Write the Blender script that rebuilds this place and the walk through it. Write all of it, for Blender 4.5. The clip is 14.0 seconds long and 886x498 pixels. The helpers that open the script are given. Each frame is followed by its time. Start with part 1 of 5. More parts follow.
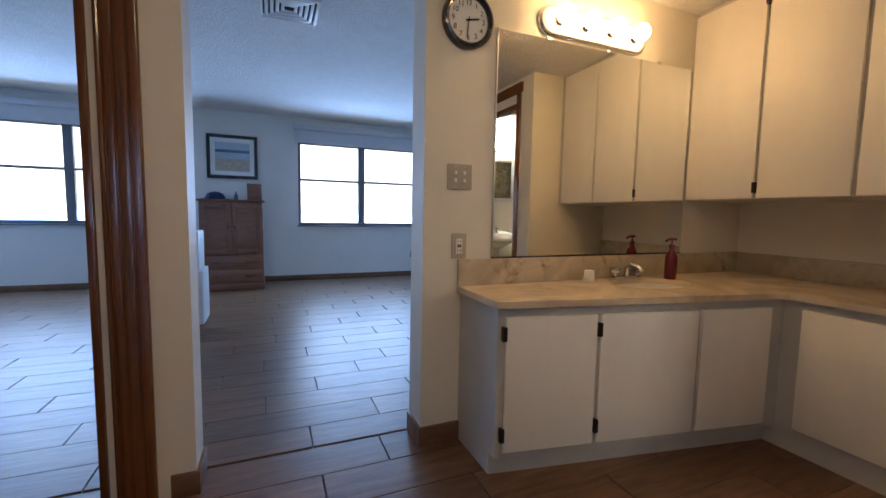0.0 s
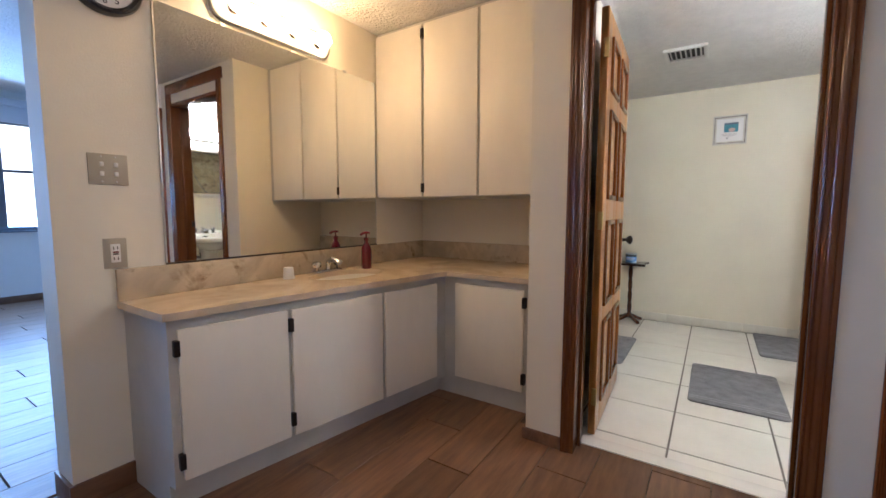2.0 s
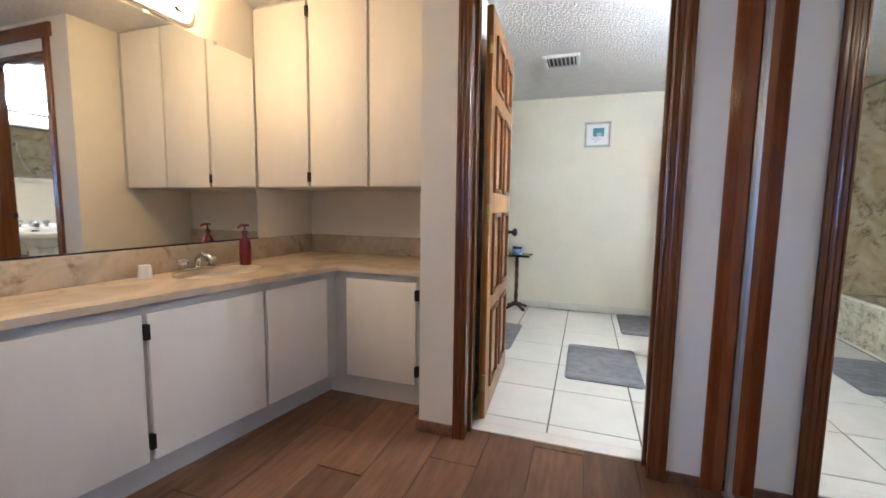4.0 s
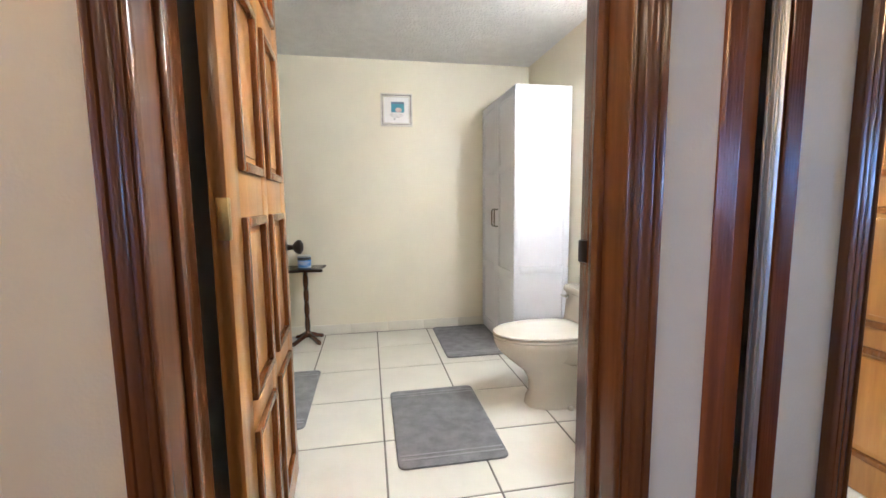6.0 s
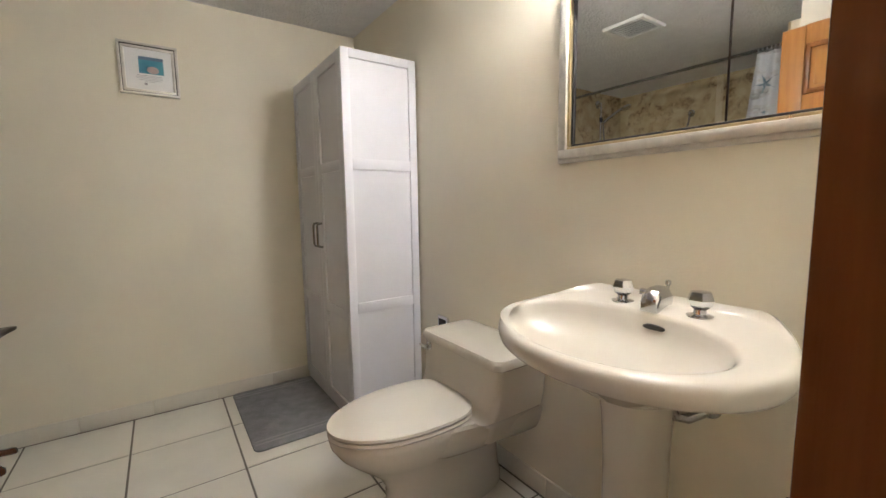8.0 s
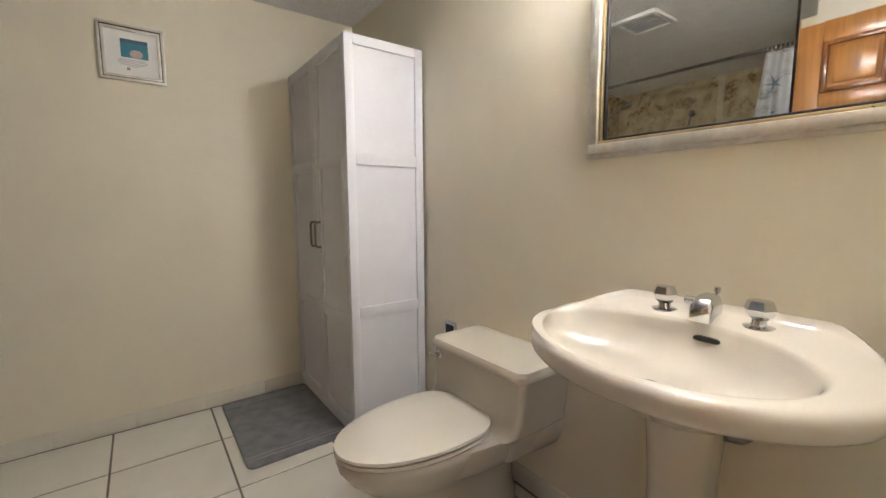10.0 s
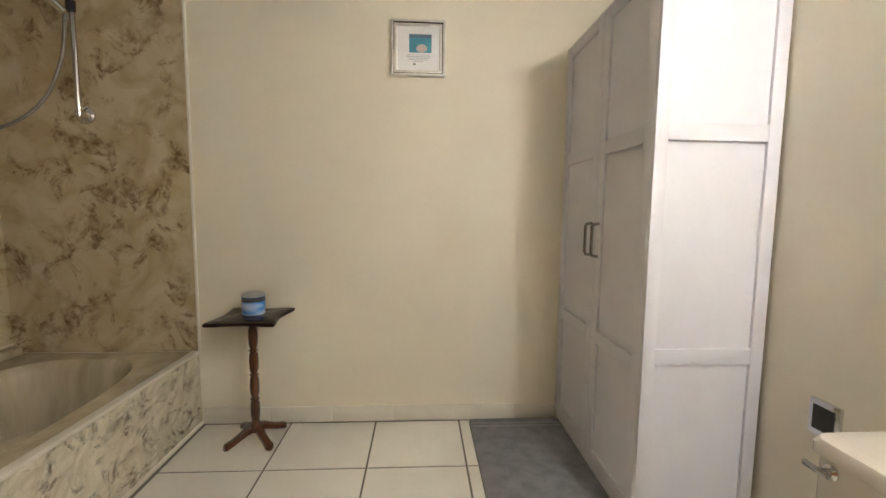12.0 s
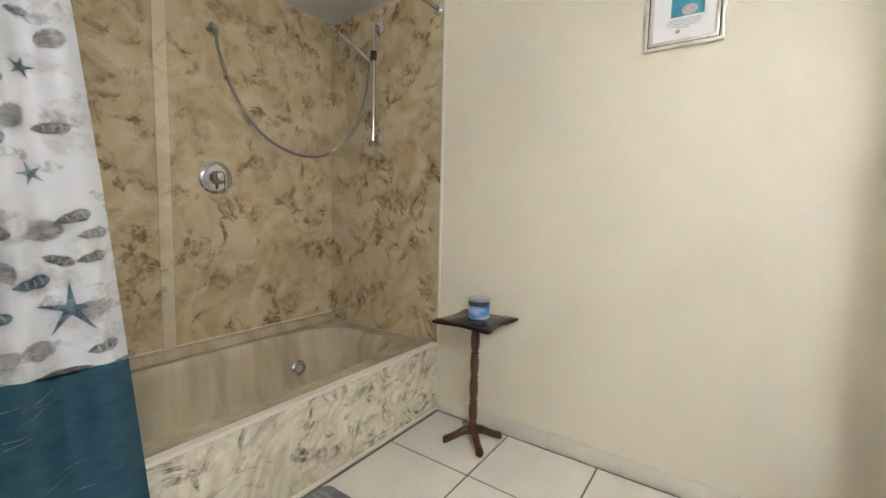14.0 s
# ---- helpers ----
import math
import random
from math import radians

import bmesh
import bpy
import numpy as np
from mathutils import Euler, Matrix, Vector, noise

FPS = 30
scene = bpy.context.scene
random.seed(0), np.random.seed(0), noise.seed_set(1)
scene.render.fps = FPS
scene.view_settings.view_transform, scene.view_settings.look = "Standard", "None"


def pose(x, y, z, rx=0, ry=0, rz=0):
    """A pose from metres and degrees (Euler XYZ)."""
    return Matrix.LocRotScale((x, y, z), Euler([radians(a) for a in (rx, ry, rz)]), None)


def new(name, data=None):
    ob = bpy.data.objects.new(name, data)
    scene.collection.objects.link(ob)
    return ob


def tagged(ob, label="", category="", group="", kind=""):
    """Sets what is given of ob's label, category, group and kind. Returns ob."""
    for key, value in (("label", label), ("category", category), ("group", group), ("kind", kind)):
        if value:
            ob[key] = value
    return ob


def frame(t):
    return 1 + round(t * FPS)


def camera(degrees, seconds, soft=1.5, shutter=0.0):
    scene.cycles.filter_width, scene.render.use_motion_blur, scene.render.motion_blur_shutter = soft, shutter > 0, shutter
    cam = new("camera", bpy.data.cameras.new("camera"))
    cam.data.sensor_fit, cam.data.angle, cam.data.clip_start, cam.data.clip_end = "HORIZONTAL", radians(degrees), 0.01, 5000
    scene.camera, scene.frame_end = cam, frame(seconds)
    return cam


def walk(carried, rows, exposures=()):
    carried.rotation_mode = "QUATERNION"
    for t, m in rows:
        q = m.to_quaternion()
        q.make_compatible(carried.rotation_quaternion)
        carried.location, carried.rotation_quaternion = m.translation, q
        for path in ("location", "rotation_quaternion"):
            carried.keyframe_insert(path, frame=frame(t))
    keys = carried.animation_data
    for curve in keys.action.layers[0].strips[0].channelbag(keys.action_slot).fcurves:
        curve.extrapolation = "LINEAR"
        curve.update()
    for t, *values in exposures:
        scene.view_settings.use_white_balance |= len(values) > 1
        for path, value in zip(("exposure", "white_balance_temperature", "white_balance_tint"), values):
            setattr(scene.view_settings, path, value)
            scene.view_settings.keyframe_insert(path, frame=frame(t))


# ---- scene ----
cam = camera(94.3, 14.0)
PATH = [
    (0, 0.389, 0.086, 1.170, -22.63, -4.92, -1.07),
    (0.5, 0.457, 0.048, 1.186, -31.42, -5.28, -0.93),
    (1, 0.508, 0.004, 1.181, -41.00, -5.11, -0.53),
    (1.5, 0.558, -0.059, 1.181, -49.72, -5.08, -0.34),
    (2, 0.583, -0.116, 1.183, -56.71, -5.16, -0.10),
    (2.5, 0.587, -0.144, 1.181, -62.06, -5.14, 0.14),
    (2.7, 0.588, -0.146, 1.176, -63.66, -5.08, 0.36),
    (4.8, 0.810, -0.056, 1.155, -78.65, -5.89, -0.28),
    (5, 0.972, -0.023, 1.147, -81.67, -5.86, 0.30),
    (5.5, 1.364, 0.024, 1.155, -90.40, -6.24, 0.39),
    (6, 1.819, 0.060, 1.169, -100.19, -6.37, 0.60),
    (6.5, 2.246, 0.027, 1.152, -110.06, -6.40, 0.68),
    (7, 2.529, -0.076, 1.188, -117.63, -6.52, 0.84),
    (7.2, 2.604, -0.123, 1.228, -119.92, -6.80, 0.43),
    (7.5, 2.658, -0.108, 1.228, -123.92, -6.71, 0.80),
    (7.7, 2.656, -0.192, 1.223, -124.26, -6.44, 0.94),
    (9.8, 2.781, -0.155, 1.226, -128.15, -6.56, 0.22),
    (10, 2.827, -0.172, 1.217, -126.46, -6.43, 0.33),
    (10.5, 2.968, -0.186, 1.217, -121.41, -6.33, 0.07),
    (11, 3.087, -0.218, 1.177, -112.97, -5.86, 0.08),
    (11.5, 3.226, -0.209, 1.157, -103.17, -5.71, -0.19),
    (12, 3.359, -0.222, 1.166, -93.08, -5.44, -0.61),
    (12.5, 3.479, -0.269, 1.174, -82.55, -5.23, -0.79),
    (13, 3.567, -0.301, 1.181, -72.35, -5.05, -1.04),
    (13.5, 3.615, -0.331, 1.173, -62.99, -5.17, -1.14),
    (14, 3.624, -0.410, 1.168, -55.10, -5.06, -1.38),
]
EXPOSURES = [(0, 2.00, 6700, 8), (1, 2.20, 6450, 9), (1.5, 2.27, 6050, 9), (2.5, 2.72, 5550, 8), (5, 2.93, 5250, 4), (5.5, 2.97, 5250, 3), (6, 2.99, 5850, 7), (6.5, 2.80, 6700, 10),
             (7, 2.34, 6700, 9), (7.5, 2.11, 6350, 10), (10, 1.95, 6450, 10), (11, 2.08, 6500, 10), (12.5, 2.54, 6800, 9), (13, 2.64, 6850, 9), (14, 2.90, 5950, 8)]
walk(cam, [(t, pose(x, y, z, 90 + pitch, roll, yaw)) for t, x, y, z, yaw, pitch, roll in PATH],
     exposures=EXPOSURES)

# ---- plan, metres ----
Z_HALL, Z_BATH, Z_BED = 2.43, 2.405, 2.70     # ceilings
Y_NORTH = 1.955                                # vanity wall, south face
Y_BEDN = 7.40                                  # bedroom window wall
X_EAST, Y_SOUTH, Y_TUB, Y_BATHN = 5.555, -1.43, 0.952, 1.89
X_DOOR = 2.55                                  # hall face of the bathroom partition
X_BATHW = 2.720                                # bathroom face of it
X_ALC = 3.42                                   # back of the vanity alcove
Y_CLOSET = -0.631                              # hall face of the closet wall

# ---- light ----
world = bpy.data.worlds.new("world")
scene.world = world
world.use_nodes = True
wn = world.node_tree
sky = wn.nodes.new("ShaderNodeTexSky")
sky.sky_type, sky.sun_disc, sky.sun_elevation, sky.sun_rotation = "NISHITA", False, radians(50), radians(200)
wn.links.new(sky.outputs[0], wn.nodes["Background"].inputs[0])
wn.nodes["Background"].inputs[1].default_value = 0.05


def lamp(name, kind, power, color, m, size=0.1, size_y=None):
    data = bpy.data.lights.new(name, kind)
    data.energy, data.color = power, color
    if kind == "AREA":
        data.shape, data.size, data.size_y = "RECTANGLE", size, size_y or size
    else:
        data.shadow_soft_size = size
    ob = new(name, data)
    ob.matrix_world = m
    return ob


DAY = (0.23, 0.47, 1.0)
# daylight in the bedroom's two windows
lamp("window_daylight", "AREA", 26, DAY, pose(1.95, Y_BEDN - 0.10, 1.60, -70, 0, 0), 2.1, 1.35)
lamp("window_daylight", "AREA", 26, DAY, pose(-2.4, Y_BEDN - 0.10, 1.60, -70, 0, 0), 2.1, 1.35)

# ---- materials ----


def material(name, color, rough=0.5, metal=0.0, vary=0.08, scale=6.0, bump=0.0, bump_scale=60.0, second=None,
             stretch=(1, 1, 1), island=0.0, coat=0.0, detail=6.0):
    """A surface with variation at two scales, fine relief and uneven gloss."""
    m = bpy.data.materials.new(name)
    m.use_nodes = True
    n, l = m.node_tree.nodes, m.node_tree.links
    b = n["Principled BSDF"]
    b.inputs["Metallic"].default_value = metal
    b.inputs["Coat Weight"].default_value = coat
    b.inputs["Coat Roughness"].default_value = 0.12
    co = n.new("ShaderNodeTexCoord")
    mp = n.new("ShaderNodeMapping")
    mp.inputs["Scale"].default_value = stretch
    l.new(co.outputs["Object"], mp.inputs[0])
    if island:
        info = n.new("ShaderNodeObjectInfo")
        shift = n.new("ShaderNodeMath")
        shift.operation = "MULTIPLY"
        shift.inputs[1].default_value = 53.0
        l.new(info.outputs["Random"], shift.inputs[0])
        l.new(shift.outputs[0], mp.inputs["Location"])
    big = n.new("ShaderNodeTexNoise")
    big.inputs["Scale"].default_value, big.inputs["Detail"].default_value = scale, detail
    big.inputs["Roughness"].default_value = 0.6
    l.new(mp.outputs[0], big.inputs["Vector"])
    ramp = n.new("ShaderNodeValToRGB")
    lo = tuple(c * (1 - vary) for c in color) if second is None else second
    ramp.color_ramp.elements[0].position, ramp.color_ramp.elements[1].position = 0.33, 0.67
    ramp.color_ramp.elements[0].color = (*lo, 1)
    ramp.color_ramp.elements[1].color = (*color, 1)
    l.new(big.outputs[0], ramp.inputs[0])
    out = ramp.outputs[0]
    if island:
        hsv = n.new("ShaderNodeHueSaturation")
        mr = n.new("ShaderNodeMapRange")
        mr.inputs["To Min"].default_value, mr.inputs["To Max"].default_value = 1 - island, 1 + island
        l.new(info.outputs["Random"], mr.inputs[0])
        l.new(mr.outputs[0], hsv.inputs["Value"])
        l.new(out, hsv.inputs["Color"])
        out = hsv.outputs[0]
    l.new(out, b.inputs["Base Color"])
    fine = n.new("ShaderNodeTexNoise")
    fine.inputs["Scale"].default_value, fine.inputs["Detail"].default_value = bump_scale, 4
    l.new(mp.outputs[0], fine.inputs["Vector"])
    rr = n.new("ShaderNodeMapRange")
    rr.inputs["To Min"].default_value, rr.inputs["To Max"].default_value = max(0.02, rough * 0.8), min(1, rough * 1.2)
    l.new(fine.outputs[0], rr.inputs[0])
    l.new(rr.outputs[0], b.inputs["Roughness"])
    if bump:
        bp = n.new("ShaderNodeBump")
        bp.inputs["Strength"].default_value, bp.inputs["Distance"].default_value = 1.0, bump
        l.new(fine.outputs[0], bp.inputs["Height"])
        l.new(bp.outputs[0], b.inputs["Normal"])
    return m


def marble(name, base, veins, depth, scale, rough=0.25, low=None, edge=(0.60, 0.70), swirl=0.9):
    """Cultured marble: clouded ground with broken, stretched blotches of darker vein."""
    m = bpy.data.materials.new(name)
    m.use_nodes = True
    n, l = m.node_tree.nodes, m.node_tree.links
    b = n["Principled BSDF"]
    b.inputs["Roughness"].default_value = rough
    co = n.new("ShaderNodeTexCoord")
    cloud = n.new("ShaderNodeTexNoise")
    cloud.inputs["Scale"].default_value, cloud.inputs["Detail"].default_value = scale * 0.6, 5
    cloud.inputs["Distortion"].default_value = swirl * 2.4
    l.new(co.outputs["Object"], cloud.inputs["Vector"])
    r1 = n.new("ShaderNodeValToRGB")
    r1.color_ramp.elements[0].position, r1.color_ramp.elements[1].position = 0.35, 0.65
    r1.color_ramp.elements[0].color = (*(low or tuple(c * 0.74 for c in base)), 1)
    r1.color_ramp.elements[1].color = (*base, 1)
    l.new(cloud.outputs[0], r1.inputs[0])
    blot = n.new("ShaderNodeTexNoise")
    blot.inputs["Scale"].default_value, blot.inputs["Detail"].default_value = scale, 9
    blot.inputs["Roughness"].default_value, blot.inputs["Distortion"].default_value = 0.68, swirl
    l.new(co.outputs["Object"], blot.inputs["Vector"])
    r2 = n.new("ShaderNodeValToRGB")
    r2.color_ramp.elements[0].position, r2.color_ramp.elements[1].position = edge
    r2.color_ramp.elements[0].color, r2.color_ramp.elements[1].color = (0, 0, 0, 1), (depth, depth, depth, 1)
    l.new(blot.outputs[0], r2.inputs[0])
    patch = n.new("ShaderNodeTexNoise")
    patch.inputs["Scale"].default_value, patch.inputs["Detail"].default_value = scale * 0.55, 3
    patch.inputs["Distortion"].default_value = 0.6
    l.new(co.outputs["Object"], patch.inputs["Vector"])
    r3 = n.new("ShaderNodeMapRange")
    r3.inputs["From Min"].default_value, r3.inputs["From Max"].default_value = 0.40, 0.58
    r3.inputs["To Min"].default_value = 0.25
    l.new(patch.outputs[0], r3.inputs[0])
    fleck = n.new("ShaderNodeTexNoise")
    fleck.inputs["Scale"].default_value, fleck.inputs["Detail"].default_value = scale * 4.5, 6
    l.new(co.outputs["Object"], fleck.inputs["Vector"])
    r4 = n.new("ShaderNodeMapRange")
    r4.inputs["From Min"].default_value, r4.inputs["From Max"].default_value = 0.36, 0.62
    r4.inputs["To Min"].default_value, r4.inputs["To Max"].default_value = 0.2, 1.0
    l.new(fleck.outputs[0], r4.inputs[0])
    broken = n.new("ShaderNodeMath")
    broken.operation = "MULTIPLY"
    l.new(r3.outputs[0], broken.inputs[0])
    l.new(r4.outputs[0], broken.inputs[1])
    amount = n.new("ShaderNodeMath")
    amount.operation = "MULTIPLY"
    l.new(r2.outputs[0], amount.inputs[0])
    l.new(broken.outputs[0], amount.inputs[1])
    mix = n.new("ShaderNodeMix")
    mix.data_type = "RGBA"
    l.new(amount.outputs[0], mix.inputs["Factor"])
    l.new(r1.outputs[0], mix.inputs["A"])
    mix.inputs["B"].default_value = (*veins, 1)
    l.new(mix.outputs["Result"], b.inputs["Base Color"])
    bp = n.new("ShaderNodeBump")
    bp.inputs["Distance"].default_value = 0.0006
    l.new(blot.outputs[0], bp.inputs["Height"])
    l.new(bp.outputs[0], b.inputs["Normal"])
    return m


def glow(name, color, strength):
    m = bpy.data.materials.new(name)
    m.use_nodes = True
    n = m.node_tree.nodes
    b = n["Principled BSDF"]
    b.inputs["Base Color"].default_value = (*color, 1)
    b.inputs["Emission Color"].default_value = (*color, 1)
    b.inputs["Emission Strength"].default_value = strength
    return m


WALL = material("cream_wall_paint", (0.80, 0.755, 0.645), 0.55, vary=0.05, scale=2.5, bump=0.0007, bump_scale=140)
BATHWALL = material("yellow_cream_wall_paint", (0.79, 0.735, 0.585), 0.55, vary=0.05, scale=2.5, bump=0.0007, bump_scale=140)
BEDWALL = material("bedroom_wall_paint", (0.76, 0.75, 0.72), 0.6, vary=0.05, scale=2.5, bump=0.0012, bump_scale=140)
CEIL = material("textured_ceiling", (0.80, 0.79, 0.77), 0.85, vary=0.08, scale=12, bump=0.015, bump_scale=52)
BASE_WHITE = material("painted_baseboard", (0.72, 0.68, 0.58), 0.4, vary=0.07, scale=8, bump=0.0006)
CAB = material("white_cabinet_paint", (0.83, 0.79, 0.71), 0.50, vary=0.04, scale=9, bump=0.0005, bump_scale=30, stretch=(1, 1, 0.35))
# greyer frame paint, with the shade beside the proud doors put into its colour
CABFRAME = material("grey_white_paint_with_door_shade", (0.56, 0.545, 0.51), 0.45, vary=0.10, scale=7, bump=0.0005, bump_scale=40)
WARD = material("white_wardrobe_laminate", (0.72, 0.725, 0.76), 0.45, vary=0.03, scale=9, bump=0.0002)
CASING = material("dark_stained_wood", (0.165, 0.055, 0.016), 0.24, vary=0.3, scale=5, bump=0.0003, bump_scale=30,
                  stretch=(9, 9, 0.5), coat=0.25)
JAMB = material("reddish_stained_wood", (0.30, 0.085, 0.022), 0.22, vary=0.35, scale=5, bump=0.0003, bump_scale=30,
                stretch=(9, 9, 0.5), coat=0.35)
DOORWOOD = material("honey_stained_wood", (0.45, 0.20, 0.048), 0.30, scale=6, second=(0.34, 0.138, 0.030), bump=0.0006,
                    bump_scale=40, stretch=(8, 8, 0.5), coat=0.4)
DOORMOULD = material("brown_stained_moulding", (0.26, 0.095, 0.026), 0.26, vary=0.35, scale=6, bump=0.0005, bump_scale=40, stretch=(8, 8, 0.5), coat=0.4)
DRESSER = material("reddish_brown_wood", (0.26, 0.10, 0.055), 0.35, vary=0.35, scale=6, bump=0.0005, stretch=(0.8, 6, 6), coat=0.2)
TABLE = material("dark_lacquered_wood", (0.030, 0.014, 0.010), 0.12, vary=0.4, scale=8, bump=0.0001)
TABLE.node_tree.nodes["Principled BSDF"].inputs["Specular IOR Level"].default_value = 0.25
TABLELEG = material("brown_turned_wood", (0.105, 0.036, 0.014), 0.25, vary=0.4, scale=9, bump=0.0004, coat=0.6)
PLANK = material("wood_look_floor_tile", (0.205, 0.108, 0.058), 0.36, scale=3.2, second=(0.115, 0.058, 0.032), bump=0.0012,
                 bump_scale=9, stretch=(1.2, 9, 4), island=0.16)
PLANKGROUT = material("brown_grout", (0.105, 0.082, 0.066), 0.8, vary=0.2, scale=20, bump=0.001)
TILE = material("cream_floor_tile", (0.80, 0.77, 0.68), 0.16, vary=0.07, scale=5, bump=0.0004, bump_scale=12, island=0.03)
GROUT = material("grey_grout", (0.20, 0.18, 0.15), 0.85, vary=0.3, scale=25, bump=0.001)
SURROUND = marble("tan_marble_surround", (0.57, 0.48, 0.315), (0.170, 0.105, 0.048), 0.95, 7.0, 0.22, (0.44, 0.345, 0.195), (0.50, 0.57), 0.7)
BATTEN = marble("pale_marble_strip", (0.66, 0.58, 0.43), (0.24, 0.165, 0.09), 0.8, 7.0, 0.22, (0.55, 0.46, 0.31), (0.52, 0.62), 0.7)
APRON = marble("pale_marble_apron", (0.74, 0.69, 0.56), (0.13, 0.105, 0.08), 0.95, 6.0, 0.25, (0.55, 0.49, 0.37), (0.50, 0.59), 2.0)
COUNTER = marble("beige_marble_counter", (0.74, 0.61, 0.45), (0.34, 0.24, 0.15), 0.7, 3.6, 0.18, edge=(0.56, 0.70))
SPLASH = marble("veined_marble_splash", (0.62, 0.52, 0.38), (0.22, 0.15, 0.09), 0.95, 6.0, 0.22, edge=(0.54, 0.63))
TUB = material("almond_acrylic", (0.60, 0.52, 0.37), 0.17, second=(0.40, 0.34, 0.23), scale=8, stretch=(1, 1, 0.10), detail=5.0, coat=0.4)
CHINA = material("bone_vitreous_china", (0.63, 0.585, 0.49), 0.07, vary=0.02, scale=4, coat=0.6)
SEATMAT = material("almond_toilet_seat", (0.70, 0.655, 0.56), 0.14, vary=0.02, scale=4, coat=0.3)
CHROME = material("chrome", (0.66, 0.67, 0.69), 0.07, 1.0, vary=0.04, scale=10)
STEEL = material("brushed_steel", (0.62, 0.62, 0.60), 0.42, 1.0, vary=0.06, scale=30)
DULLCHROME = material("tarnished_chrome", (0.42, 0.42, 0.42), 0.22, 1.0, vary=0.3, scale=30)
HOSE = material("dull_metal_hose", (0.22, 0.20, 0.18), 0.32, 1.0, vary=0.2, scale=60, bump=0.001, bump_scale=120)
BRONZE = material("dark_bronze", (0.055, 0.042, 0.034), 0.32, 0.8, vary=0.25, scale=20)
BRASS = material("aged_brass", (0.52, 0.38, 0.16), 0.35, 1.0, vary=0.2, scale=25)
BLACKHINGE = material("dark_hinge_metal", (0.030, 0.022, 0.018), 0.4, 0.6, vary=0.2, scale=25)
MIRROR = material("silvered_mirror", (0.90, 0.92, 0.91), 0.015, 1.0, vary=0.0, scale=2)
FRAME_SILVER = material("antique_silver_frame", (0.72, 0.69, 0.61), 0.36, 0.5, vary=0.25, scale=18, bump=0.0008, bump_scale=90)
FRAME_GOLD = material("gilt_frame_lip", (0.62, 0.50, 0.28), 0.30, 0.9, vary=0.2, scale=18)
MATBAND = material("flat_grey_weave", (0.34, 0.34, 0.35), 0.9, vary=0.2, scale=30, bump=0.002, bump_scale=300)
SHELLPINK = material("pink_shell_print", (0.62, 0.48, 0.46), 0.7, vary=0.2, scale=40)
NAVY = material("navy_cloth", (0.02, 0.03, 0.08), 0.9, vary=0.3, scale=30, bump=0.001)
CANBAND = material("dark_slate_print", (0.05, 0.055, 0.06), 0.3, vary=0.3, scale=30)
CANPRINT = material("blue_wave_can_print", (0.82, 0.87, 0.92), 0.3, second=(0.004, 0.24, 0.72), scale=13, stretch=(0.5, 0.5, 1.6), detail=1.0)
GLASS = bpy.data.materials.new("clear_glass")
GLASS.use_nodes = True
GLASS.node_tree.nodes["Principled BSDF"].inputs["Transmission Weight"].default_value = 1.0
GLASS.node_tree.nodes["Principled BSDF"].inputs["Roughness"].default_value = 0.02
MAT = material("grey_bath_mat", (0.27, 0.27, 0.28), 0.95, vary=0.32, scale=14, bump=0.006, bump_scale=260)
PLATE = material("almond_wall_plate", (0.42, 0.385, 0.31), 0.4, vary=0.04, scale=10)
DARKSLOT = material("dark_slot", (0.02, 0.018, 0.016), 0.6, vary=0.2)
WHITEPLASTIC = material("white_plastic", (0.80, 0.80, 0.78), 0.35, vary=0.03)
VENTWHITE = material("white_vent_enamel", (0.78, 0.77, 0.74), 0.4, vary=0.05)
RED = material("crimson_bottle_plastic", (0.15, 0.004, 0.012), 0.12, vary=0.1, coat=0.6)
BLACKPLASTIC = material("black_plastic", (0.018, 0.018, 0.024), 0.25, vary=0.1, coat=0.3)
CLOCKFACE = material("white_clock_face", (0.80, 0.80, 0.78), 0.5, vary=0.03)
WINFRAME = material("grey_window_metal", (0.16, 0.17, 0.19), 0.4, 0.3, vary=0.1)
SHADE = material("pale_roller_shade", (0.62, 0.64, 0.68), 0.8, vary=0.05, scale=8, bump=0.0005)
PAPER = material("white_paper", (0.82, 0.82, 0.80), 0.7, vary=0.02)
TEAL = material("teal_print", (0.08, 0.33, 0.40), 0.6, scale=9, second=(0.04, 0.20, 0.30))
INK = material("grey_ink", (0.30, 0.30, 0.30), 0.7)
SAND = material("sand_print", (0.55, 0.48, 0.40), 0.6, vary=0.3, scale=30)
SKYPRINT = material("pale_blue_print", (0.45, 0.56, 0.66), 0.6, vary=0.2, scale=9)
SEAPRINT = material("deep_blue_print", (0.12, 0.20, 0.30), 0.6, vary=0.4, scale=9)
CURTEAL = material("teal_curtain_band", (0.010, 0.052, 0.088), 0.5, second=(0.026, 0.086, 0.128), scale=16, stretch=(1, 1, 2.2), detail=9.0, bump=0.0010, bump_scale=220)
